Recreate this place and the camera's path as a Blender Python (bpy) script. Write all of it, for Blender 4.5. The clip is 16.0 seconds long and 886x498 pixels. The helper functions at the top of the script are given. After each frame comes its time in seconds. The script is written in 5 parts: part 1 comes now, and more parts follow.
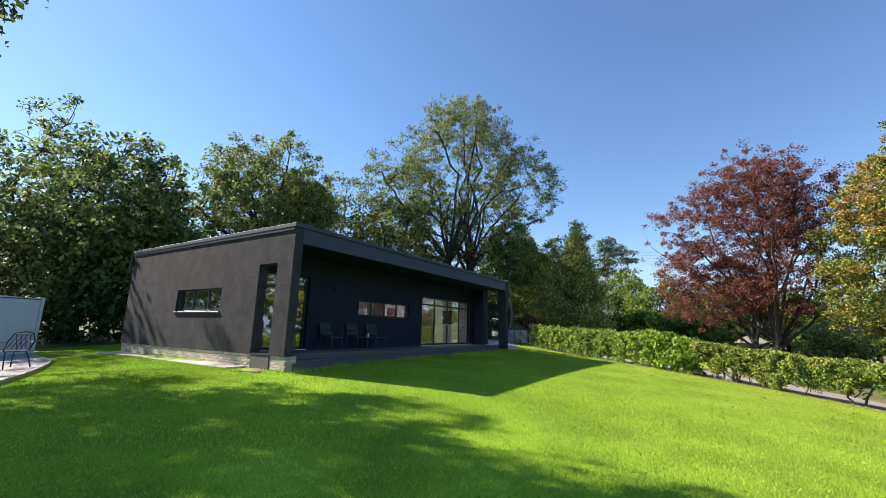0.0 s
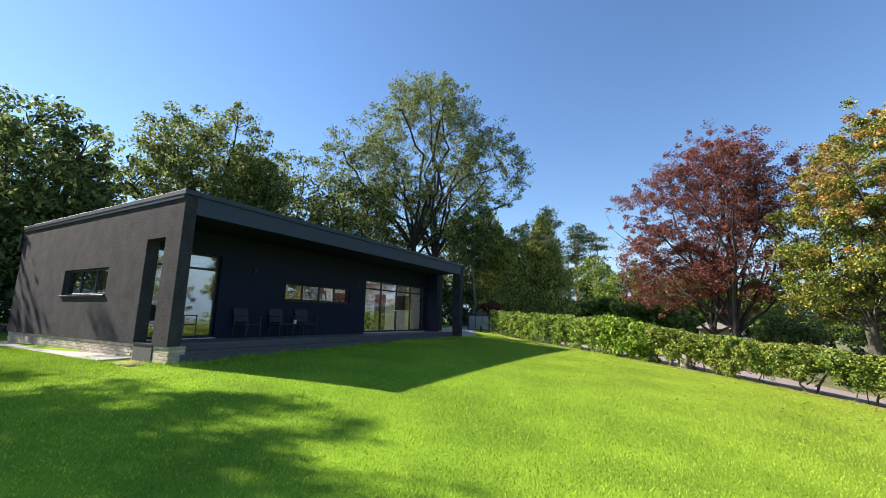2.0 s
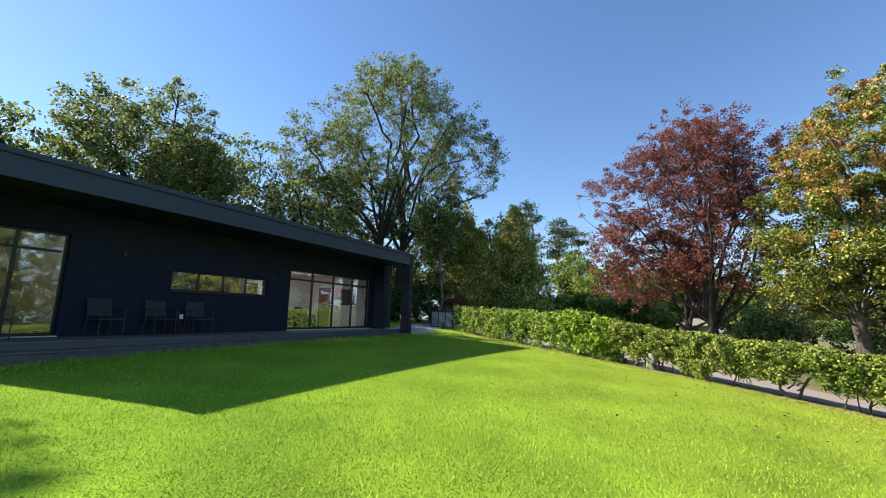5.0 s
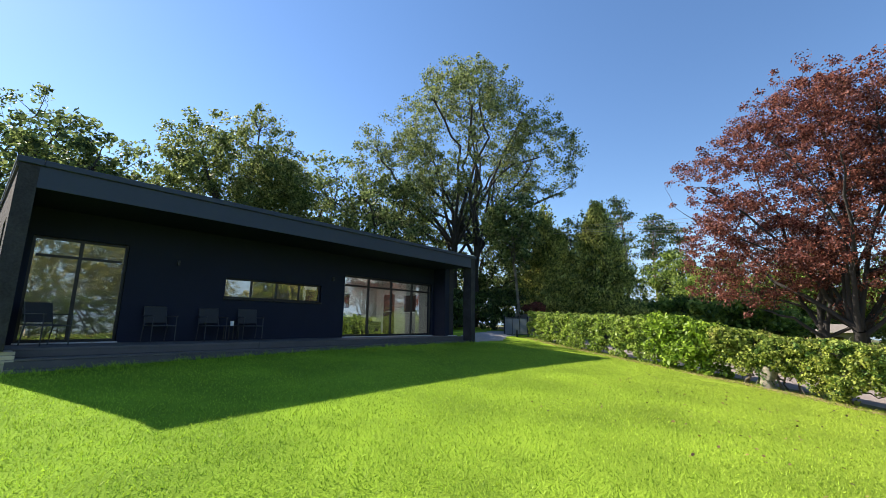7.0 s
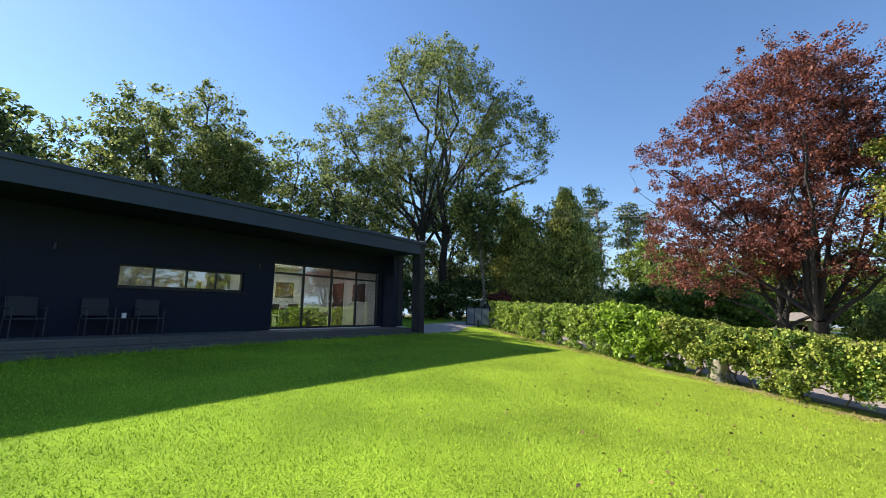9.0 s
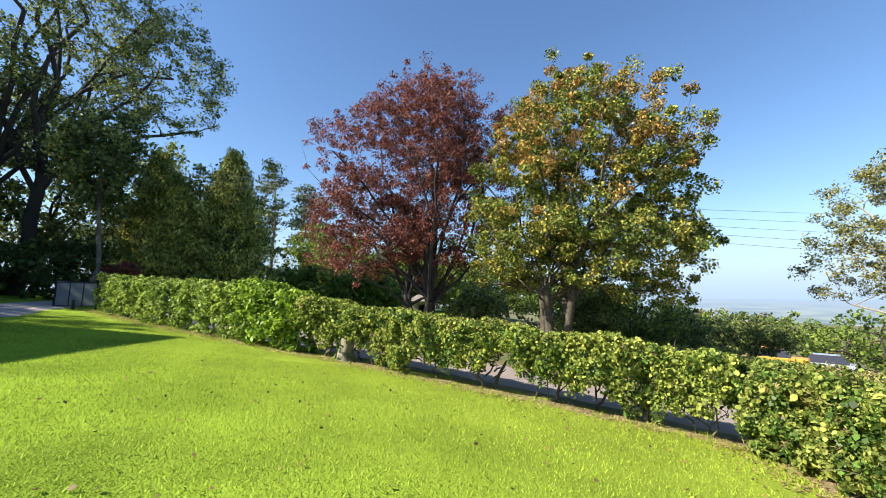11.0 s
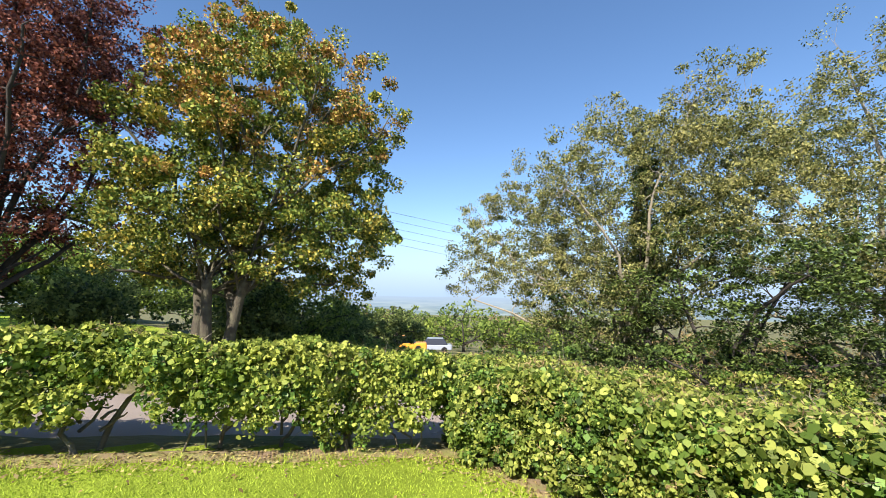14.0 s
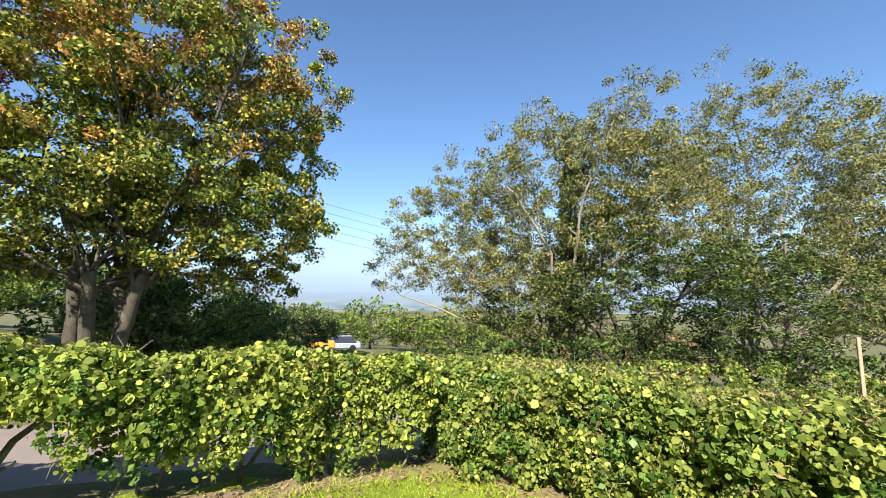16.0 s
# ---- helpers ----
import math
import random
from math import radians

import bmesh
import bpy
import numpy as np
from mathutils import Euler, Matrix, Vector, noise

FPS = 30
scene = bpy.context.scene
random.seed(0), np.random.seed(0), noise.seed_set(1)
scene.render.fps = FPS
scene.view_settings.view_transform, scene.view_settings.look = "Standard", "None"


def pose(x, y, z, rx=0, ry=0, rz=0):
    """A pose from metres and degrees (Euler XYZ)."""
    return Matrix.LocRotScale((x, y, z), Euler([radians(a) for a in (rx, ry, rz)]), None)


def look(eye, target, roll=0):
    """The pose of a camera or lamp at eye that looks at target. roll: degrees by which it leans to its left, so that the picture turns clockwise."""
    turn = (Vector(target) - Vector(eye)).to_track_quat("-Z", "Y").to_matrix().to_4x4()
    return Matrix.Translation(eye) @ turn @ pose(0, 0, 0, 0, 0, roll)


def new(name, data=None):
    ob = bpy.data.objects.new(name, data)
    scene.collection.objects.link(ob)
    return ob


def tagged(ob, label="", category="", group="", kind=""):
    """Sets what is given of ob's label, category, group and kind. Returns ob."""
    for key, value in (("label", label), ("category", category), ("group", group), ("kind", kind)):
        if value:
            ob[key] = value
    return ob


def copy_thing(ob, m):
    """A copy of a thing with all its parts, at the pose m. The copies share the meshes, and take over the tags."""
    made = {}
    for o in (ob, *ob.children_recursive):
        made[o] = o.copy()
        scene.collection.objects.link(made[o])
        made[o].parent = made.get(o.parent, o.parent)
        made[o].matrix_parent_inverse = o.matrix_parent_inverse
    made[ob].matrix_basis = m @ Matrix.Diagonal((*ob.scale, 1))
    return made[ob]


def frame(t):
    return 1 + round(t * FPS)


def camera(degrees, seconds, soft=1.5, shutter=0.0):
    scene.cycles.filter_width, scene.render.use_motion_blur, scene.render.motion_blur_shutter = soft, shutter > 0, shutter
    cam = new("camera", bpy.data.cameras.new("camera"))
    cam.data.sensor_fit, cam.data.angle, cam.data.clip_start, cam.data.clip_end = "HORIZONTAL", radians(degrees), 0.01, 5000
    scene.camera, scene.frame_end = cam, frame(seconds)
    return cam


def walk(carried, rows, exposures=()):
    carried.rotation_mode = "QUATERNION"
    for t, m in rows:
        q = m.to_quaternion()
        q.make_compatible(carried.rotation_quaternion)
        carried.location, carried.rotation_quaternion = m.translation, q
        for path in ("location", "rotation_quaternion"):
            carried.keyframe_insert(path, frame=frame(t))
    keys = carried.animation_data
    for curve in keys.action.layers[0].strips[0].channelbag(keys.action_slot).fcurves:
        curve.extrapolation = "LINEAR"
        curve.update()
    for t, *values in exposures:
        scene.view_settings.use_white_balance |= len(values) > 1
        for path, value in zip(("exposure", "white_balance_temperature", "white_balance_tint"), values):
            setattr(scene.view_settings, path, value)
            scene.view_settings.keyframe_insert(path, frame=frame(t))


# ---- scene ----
cam = camera(95.0, 16.0, soft=0.85)
METRES, EYE, TILT, LEAN, TURN = 15.0, 1.7, 0.0, 0.0, 32.5
ROWS = [
    (0.0, 0.0, 0.0, 0.0, -0.28, 11.3, -1.4),
    (0.5, 0.0268, 0.0198, -0.0012, -0.31, 11.05, -1.31),
    (1.0, 0.0496, 0.047, -0.0017, -0.88, 10.62, -1.25),
    (1.5, 0.075, 0.0701, -0.0006, -2.02, 10.05, -1.24),
    (2.0, 0.0964, 0.0943, -0.001, -3.36, 9.6, -1.23),
    (2.5, 0.1142, 0.1185, -0.0023, -4.38, 9.36, -1.2),
    (3.0, 0.1367, 0.1412, -0.0045, -4.98, 9.28, -1.15),
    (3.5, 0.1618, 0.1658, -0.0044, -5.4, 9.3, -1.12),
    (6.0, 0.2832, 0.2849, -0.01, -2.39, 9.75, -0.97),
    (6.5, 0.2993, 0.3052, -0.0108, 2.32, 10.05, -0.85),
    (7.0, 0.3213, 0.3231, -0.0119, 7.75, 10.33, -0.73),
    (7.5, 0.3418, 0.3441, -0.0113, 12.33, 10.46, -0.65),
    (8.0, 0.363, 0.3657, -0.0093, 14.12, 10.24, -0.58),
    (10.5, 0.4854, 0.4926, -0.0117, -26.14, 6.8, -1.0),
    (11.0, 0.5051, 0.5106, -0.0123, -37.94, 6.91, -1.12),
    (11.5, 0.5236, 0.5306, -0.011, -48.66, 7.0, -1.13),
    (12.0, 0.5458, 0.55, -0.0113, -57.77, 7.06, -1.16),
    (12.5, 0.5692, 0.5687, -0.014, -65.43, 7.14, -1.19),
    (13.0, 0.5912, 0.5896, -0.0148, -72.14, 7.26, -1.16),
    (13.5, 0.6118, 0.6126, -0.0148, -78.18, 7.34, -1.15),
    (14.0, 0.6303, 0.634, -0.016, -83.65, 7.34, -1.1),
    (14.5, 0.644, 0.6578, -0.0174, -88.44, 7.34, -1.05),
    (15.0, 0.6545, 0.6796, -0.0158, -92.38, 7.27, -0.98),
    (15.5, 0.6646, 0.702, -0.0141, -95.55, 7.15, -0.94),
    (16.0, 0.6746, 0.7264, -0.0158, -97.91, 7.0, -0.92),
]
walk(cam, [(t, pose(0, 0, EYE, TILT, LEAN, TURN) @ pose(METRES * x, METRES * y, METRES * z, 90 + pitch, roll, yaw)) for t, x, y, z, yaw, pitch, roll in ROWS],
     [(t, stops, 6750, 15) for t, stops in ((0.0, 1.15), (3.5, 1.15), (6.5, 1.18), (7.5, 1.09), (10.5, 1.2), (11.5, 1.1), (13.0, 1.13), (16.0, 1.14))])

# ---- world, sun, light ----
SUN = Vector((-5.15, -1.27, 4.08)).normalized()
world = bpy.data.worlds.new("sky")
scene.world = world
world.use_nodes = True
_nt = world.node_tree
_sky = _nt.nodes.new("ShaderNodeTexSky")
_sky.sky_type = "NISHITA"
_sky.sun_disc = False
_sky.sun_elevation = math.asin(SUN.z)
_sky.sun_rotation = math.atan2(SUN.x, SUN.y)
_sky.air_density = 1.15
_sky.dust_density = 0.1
_sky.ozone_density = 4.6
_sky.altitude = 100
_bg = next(n for n in _nt.nodes if n.type == "BACKGROUND")
_bg.inputs["Strength"].default_value = 0.094
_deep = _nt.nodes.new("ShaderNodeHueSaturation")
_deep.inputs["Saturation"].default_value = 1.09
_nt.links.new(_sky.outputs["Color"], _deep.inputs["Color"])
_nt.links.new(_deep.outputs["Color"], _bg.inputs["Color"])
_sun = new("sun", bpy.data.lights.new("sun", "SUN"))
_sun.data.energy = 5.0
_sun.data.angle = radians(0.6)
_sun.data.color = (1.0, 0.94, 0.84)
_sun.matrix_world = look(SUN * 60, (0, 0, 0))

# ---- materials ----


def material(name, colour, rough=0.8, metal=0.0, vary=0.25, scale=3.0, fine=40.0, bump=0.3, bump_size=0.01, spec=0.5,
             island=0.0, tint=None, translucent=0.0, hue=None, objvary=0.0, drift=None):
    """A surface with variation at two scales, relief, and colours that differ from piece to piece."""
    m = bpy.data.materials.new(name)
    m.use_nodes = True
    nt = m.node_tree
    nodes, links = nt.nodes, nt.links
    p = nodes["Principled BSDF"]
    p.inputs["Roughness"].default_value = rough
    p.inputs["Metallic"].default_value = metal
    p.inputs["Specular IOR Level"].default_value = spec
    geo = nodes.new("ShaderNodeNewGeometry")
    coord = nodes.new("ShaderNodeTexCoord")

    def tex(size, detail=4.0):
        n = nodes.new("ShaderNodeTexNoise")
        n.inputs["Scale"].default_value = size
        n.inputs["Detail"].default_value = detail
        links.new(geo.outputs["Position"], n.inputs["Vector"])
        return n

    def maths(op, a, b):
        n = nodes.new("ShaderNodeMath")
        n.operation = op
        for k, v in enumerate((a, b)):
            if isinstance(v, (int, float)):
                n.inputs[k].default_value = v
            else:
                links.new(v, n.inputs[k])
        return n.outputs[0]

    big, small = tex(scale), tex(fine)
    value = maths("ADD", maths("MULTIPLY", big.outputs["Fac"], vary), maths("MULTIPLY", small.outputs["Fac"], vary * 0.8))
    value = maths("ADD", value, 1.0 - vary * 0.9)
    if island:
        value = maths("MULTIPLY", value, maths("ADD", maths("MULTIPLY", geo.outputs["Random Per Island"], 2 * island), 1 - island))
    if objvary:
        info = nodes.new("ShaderNodeObjectInfo")
        value = maths("MULTIPLY", value, maths("ADD", maths("MULTIPLY", info.outputs["Random"], 2 * objvary), 1 - objvary))
    base = nodes.new("ShaderNodeRGB")
    base.outputs[0].default_value = (*colour, 1)
    col = base.outputs[0]
    if tint:
        mix = nodes.new("ShaderNodeMix")
        mix.data_type = "RGBA"
        links.new(col, mix.inputs["A"])
        mix.inputs["B"].default_value = (*tint, 1)
        ramp = nodes.new("ShaderNodeMapRange")
        ramp.inputs["From Min"].default_value, ramp.inputs["From Max"].default_value = (0.35, 0.65) if hue is None else hue
        src = maths("ADD", maths("MULTIPLY", big.outputs["Fac"], 0.65), maths("MULTIPLY", geo.outputs["Random Per Island"], 0.35)) if island else big.outputs["Fac"]
        links.new(src, ramp.inputs["Value"])
        links.new(ramp.outputs[0], mix.inputs["Factor"])
        col = mix.outputs["Result"]
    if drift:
        # towards the hedge the grass colour turns yellower and paler
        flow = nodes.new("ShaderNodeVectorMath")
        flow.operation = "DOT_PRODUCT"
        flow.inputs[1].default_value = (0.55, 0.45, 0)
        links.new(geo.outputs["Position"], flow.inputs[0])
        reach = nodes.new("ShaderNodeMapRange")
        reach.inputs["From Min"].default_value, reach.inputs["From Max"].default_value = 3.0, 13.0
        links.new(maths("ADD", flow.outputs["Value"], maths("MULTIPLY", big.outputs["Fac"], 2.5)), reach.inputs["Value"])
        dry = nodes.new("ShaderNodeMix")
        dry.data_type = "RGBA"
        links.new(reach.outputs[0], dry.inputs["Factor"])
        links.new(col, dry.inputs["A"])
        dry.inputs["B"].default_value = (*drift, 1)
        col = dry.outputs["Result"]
    hsv = nodes.new("ShaderNodeHueSaturation")
    links.new(col, hsv.inputs["Color"])
    links.new(value, hsv.inputs["Value"])
    links.new(hsv.outputs[0], p.inputs["Base Color"])
    if bump:
        b = nodes.new("ShaderNodeBump")
        b.inputs["Strength"].default_value = bump
        b.inputs["Distance"].default_value = bump_size
        links.new(small.outputs["Fac"], b.inputs["Height"])
        links.new(b.outputs[0], p.inputs["Normal"])
    if translucent:
        t = nodes.new("ShaderNodeBsdfTranslucent")
        links.new(hsv.outputs[0], t.inputs["Color"])
        ms = nodes.new("ShaderNodeMixShader")
        ms.inputs[0].default_value = translucent
        links.new(p.outputs[0], ms.inputs[1])
        links.new(t.outputs[0], ms.inputs[2])
        links.new(ms.outputs[0], nodes["Material Output"].inputs["Surface"])
    return m


def glass(name, rough=0.0):
    """Window glass: thin, clear, mirror-like at a slant."""
    m = bpy.data.materials.new(name)
    m.use_nodes = True
    nodes, links = m.node_tree.nodes, m.node_tree.links
    nodes.remove(nodes["Principled BSDF"])
    clear, gloss, mix, fres = (nodes.new("ShaderNodeBsdf" + k) if k in ("Transparent", "Glossy") else nodes.new(k)
                               for k in ("Transparent", "Glossy", "ShaderNodeMixShader", "ShaderNodeLayerWeight"))
    clear.inputs["Color"].default_value = (0.8, 0.86, 0.85, 1)
    gloss.inputs["Roughness"].default_value = rough
    fres.inputs["Blend"].default_value = 0.5
    steep, gain = nodes.new("ShaderNodeMath"), nodes.new("ShaderNodeMath")
    steep.operation, steep.inputs[1].default_value = "POWER", 3.6
    gain.operation, gain.inputs[1].default_value, gain.inputs[2].default_value = "MULTIPLY_ADD", 0.70, 0.30
    links.new(fres.outputs["Facing"], steep.inputs[0])
    links.new(steep.outputs[0], gain.inputs[0])
    links.new(gain.outputs[0], mix.inputs[0])
    links.new(clear.outputs[0], mix.inputs[1])
    links.new(gloss.outputs[0], mix.inputs[2])
    links.new(mix.outputs[0], nodes["Material Output"].inputs["Surface"])
    return m


RENDER_BLACK = material("black_render", (0.044, 0.042, 0.046), 0.92, vary=1.1, scale=2.6, fine=24, bump=0.7, bump_size=0.014, spec=0.2)
CLAD = material("navy_cladding", (0.0080, 0.0130, 0.031), 0.75, vary=0.35, scale=1.5, fine=30, bump=0.25, spec=0.3)
TRIM = material("dark_trim", (0.032, 0.044, 0.070), 0.55, vary=0.2, scale=2, fine=25, bump=0.1, spec=0.4)
ROOFING = material("roof_membrane", (0.10, 0.11, 0.13), 0.8, vary=0.3)
DECK = material("weathered_deck", (0.105, 0.100, 0.100), 0.85, vary=0.4, scale=2.5, fine=60, bump=0.4, bump_size=0.004, objvary=0.25)
BRICK = material("buff_brick", (0.50, 0.42, 0.32), 0.9, vary=0.35, scale=4, fine=70, bump=0.6, bump_size=0.006, objvary=0.22)
MORTAR = material("mortar", (0.33, 0.31, 0.28), 0.95, vary=0.3, fine=90, bump=0.5)
SLAB = material("concrete_slab", (0.36, 0.35, 0.32), 0.9, vary=0.3, scale=2, fine=60, bump=0.4)
FRAME = material("window_frame", (0.012, 0.013, 0.016), 0.4, vary=0.1, bump=0.05)
SILL = material("pale_sill", (0.55, 0.56, 0.56), 0.45, vary=0.12, bump=0.05)
PANE = glass("window_glass")
PLASTER = material("white_plaster", (0.72, 0.71, 0.68), 0.9, vary=0.08, bump=0.1)
FLOORING = material("wood_floor", (0.26, 0.19, 0.12), 0.45, vary=0.3, scale=2, fine=20, bump=0.1)
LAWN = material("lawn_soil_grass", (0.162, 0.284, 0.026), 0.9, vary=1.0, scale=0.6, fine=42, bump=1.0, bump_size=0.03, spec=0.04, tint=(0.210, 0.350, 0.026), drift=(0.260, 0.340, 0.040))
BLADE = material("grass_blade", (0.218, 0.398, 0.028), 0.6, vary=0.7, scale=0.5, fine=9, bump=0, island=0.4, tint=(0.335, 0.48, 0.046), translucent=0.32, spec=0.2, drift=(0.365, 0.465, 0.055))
FIELD = material("rough_scrub", (0.085, 0.115, 0.03), 0.95, vary=0.6, scale=0.5, fine=6, bump=0.6, bump_size=0.1, tint=(0.17, 0.14, 0.06))
EARTH = material("dry_soil_litter", (0.33, 0.235, 0.145), 0.95, vary=0.5, scale=3, fine=50, bump=0.8, bump_size=0.02, tint=(0.22, 0.23, 0.06))
TARMAC = material("tarmac", (0.290, 0.245, 0.215), 0.92, vary=0.35, scale=1.2, fine=120, bump=0.6, bump_size=0.008)
GRAVEL = material("pale_gravel", (0.36, 0.34, 0.32), 0.9, vary=0.5, scale=3, fine=60, bump=1.0, bump_size=0.03)
BARK = material("bark", (0.12, 0.10, 0.075), 0.95, vary=0.6, scale=4, fine=35, bump=0.9, bump_size=0.03, tint=(0.17, 0.16, 0.11))
BARK_DARK = material("dark_bark", (0.042, 0.037, 0.032), 0.95, vary=0.5, scale=4, fine=35, bump=0.8, bump_size=0.03)
BARK_PALE = material("pale_bark", (0.27, 0.24, 0.18), 0.9, vary=0.5, scale=5, fine=40, bump=0.6, bump_size=0.02)
BARK_MAPLE = material("maple_bark", (0.066, 0.056, 0.043), 0.95, vary=0.7, scale=5, fine=35, bump=0.9, bump_size=0.03, tint=(0.10, 0.095, 0.06))
BARK_PINE = material("pine_bark", (0.26, 0.18, 0.13), 0.95, vary=0.5, scale=3, fine=30, bump=0.6)


def foliage(name, colour, tint, rough=0.55, island=0.6, translucent=0.42, scale=0.6, hue=None, spec=0.25):
    return material(name, colour, rough, vary=0.25, scale=scale, fine=3, bump=0, island=island, tint=tint, translucent=translucent, hue=hue, spec=spec)


LEAF_OAK = foliage("oak_leaf", (0.118, 0.172, 0.050), (0.215, 0.250, 0.078))
LEAF_LIME = foliage("lime_leaf", (0.140, 0.205, 0.055), (0.230, 0.262, 0.080))
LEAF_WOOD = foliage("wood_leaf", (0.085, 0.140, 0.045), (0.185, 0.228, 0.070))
LEAF_BEECH = foliage("copper_beech_leaf", (0.142, 0.044, 0.037), (0.225, 0.084, 0.055), translucent=0.3, scale=0.8)
LEAF_MAPLE = foliage("maple_leaf_green", (0.130, 0.200, 0.034), (0.340, 0.275, 0.050), scale=0.75, hue=(0.46, 0.69), translucent=0.17)
LEAF_MAPLE_TURNED = foliage("maple_leaf_turned", (0.430, 0.200, 0.060), (0.430, 0.300, 0.080), scale=0.9, translucent=0.2)
LEAF_CYPRESS = foliage("cypress_spray", (0.165, 0.230, 0.052), (0.440, 0.440, 0.110), island=0.6, translucent=0.32, scale=0.7)
LEAF_PINE = foliage("pine_needles", (0.063, 0.105, 0.042), (0.105, 0.147, 0.049), translucent=0.15)
LEAF_ASH = foliage("ash_leaf", (0.130, 0.165, 0.052), (0.250, 0.240, 0.082), scale=0.5, translucent=0.28)
LEAF_HILL = foliage("far_scrub_leaf", (0.140, 0.145, 0.060), (0.270, 0.195, 0.090), scale=0.09)
# thicket green darkened, so the deep shade below the ashes is in the colour
LEAF_THICKET_SHADED = foliage("thicket_leaf_painted_shade", (0.042, 0.082, 0.022), (0.105, 0.150, 0.036), translucent=0.25)
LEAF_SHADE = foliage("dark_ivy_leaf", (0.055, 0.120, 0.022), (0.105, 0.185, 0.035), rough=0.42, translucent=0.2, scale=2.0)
# ivy green; its darkness also serves as painted shade in the undergrowth
LEAF_IVY_AND_SHADE = foliage("ivy_and_shade_leaf", (0.031, 0.063, 0.017), (0.070, 0.112, 0.028), rough=0.6, translucent=0.15)
LEAF_HEDGE = foliage("hedge_leaf", (0.178, 0.276, 0.044), (0.330, 0.356, 0.074), rough=0.55, scale=1.3, translucent=0.36, spec=0.2, island=0.62)
LEAF_GRISELINIA = foliage("evergreen_hedge_leaf", (0.166, 0.277, 0.048), (0.332, 0.421, 0.078), rough=0.4, scale=1.0)
LEAF_LAUREL = foliage("laurel_leaf", (0.154, 0.280, 0.028), (0.266, 0.378, 0.042), rough=0.45, scale=1.5)
LEAF_BRAMBLE = foliage("bramble_leaf", (0.138, 0.234, 0.038), (0.262, 0.292, 0.066), rough=0.55, scale=1.6, translucent=0.34, spec=0.2, island=0.62)
LEAF_DRY = foliage("dry_stalks", (0.420, 0.300, 0.160), (0.340, 0.300, 0.120), scale=1.2)
LEAF_FALLEN = foliage("fallen_leaf", (0.10, 0.062, 0.026), (0.21, 0.15, 0.05), translucent=0.1, scale=4)
LEAF_BRIGHT = foliage("shrub_leaf", (0.112, 0.196, 0.035), (0.196, 0.252, 0.049))
CONTAINER = material("container_paint", (0.50, 0.57, 0.63), 0.5, vary=0.12, scale=1.5, fine=15, bump=0.05)
IRON = material("cast_iron", (0.02, 0.02, 0.022), 0.5, metal=0.3, vary=0.3, bump=0.2)
TIMBER = material("pale_timber", (0.38, 0.30, 0.20), 0.85, vary=0.4, scale=3, fine=30, bump=0.3)
CHAIR_METAL = material("grey_chair_frame", (0.045, 0.05, 0.06), 0.5, metal=0.2, vary=0.15, bump=0.05)
CHAIR_MESH = material("grey_sling", (0.03, 0.034, 0.042), 0.8, vary=0.2, bump=0.1)
WHITE = material("white_glaze", (0.75, 0.76, 0.77), 0.35, vary=0.06, bump=0)
PANEL_GREY = material("grey_gate_panel", (0.17, 0.19, 0.20), 0.7, vary=0.2, bump=0.1)
RUST = material("orange_brown_boards", (0.42, 0.16, 0.05), 0.8, vary=0.3, bump=0.2)
THATCH = material("grey_thatch", (0.22, 0.195, 0.165), 0.95, vary=0.4, bump=0.6, bump_size=0.03)
STONE = material("rubble_stone", (0.16, 0.15, 0.13), 0.95, vary=0.5, scale=3, bump=0.7, bump_size=0.03)
ORANGE = material("orange_paint", (0.75, 0.30, 0.03), 0.45, vary=0.12, bump=0)
CAR_DARK = material("dark_car_paint", (0.03, 0.035, 0.05), 0.25, vary=0.1, bump=0)
CAR_PALE = material("pale_car_paint", (0.30, 0.34, 0.40), 0.3, vary=0.1, bump=0)
WIRE = material("wire_alloy", (0.34, 0.34, 0.33), 0.4, metal=0.7, vary=0.1, bump=0)
SOFA = material("dark_cloth", (0.05, 0.05, 0.055), 0.9, vary=0.2, bump=0.1)
ART = material("dark_canvas", (0.09, 0.04, 0.03), 0.7, vary=0.6, scale=6, bump=0)

# ---- building blocks ----


def mesh_of(name, verts, faces, mats):
    """A mesh from arrays; faces all of one size."""
    verts, faces = np.asarray(verts, np.float32), np.asarray(faces, np.int32)
    me = bpy.data.meshes.new(name)
    n, k = faces.shape
    me.vertices.add(len(verts))
    me.vertices.foreach_set("co", verts.ravel())
    me.loops.add(n * k)
    me.loops.foreach_set("vertex_index", faces.ravel())
    me.polygons.add(n)
    me.polygons.foreach_set("loop_start", np.arange(0, n * k, k, dtype=np.int32))
    me.update(calc_edges=True)
    for m in mats if isinstance(mats, (list, tuple)) else [mats]:
        me.materials.append(m)
    return me


def attach(ob, parent):
    if parent:
        ob.parent = parent
        ob.matrix_parent_inverse = parent.matrix_basis.inverted()
    return ob


def part(name, bm, mat, parent=None, label=""):
    """A bmesh as one mesh object under a thing or a part; the bmesh is in world places."""
    me = bpy.data.meshes.new(name)
    bm.to_mesh(me)
    bm.free()
    me.materials.append(mat)
    ob = attach(new(name, me), parent)
    if label:
        tagged(ob, label)
    return ob


def thing(name, at=(0, 0, 0), label="", category="", group="", kind=""):
    ob = new(name)
    ob.empty_display_size = 0.2
    ob.matrix_basis = Matrix.Translation(at)
    return tagged(ob, label, category, group, kind)


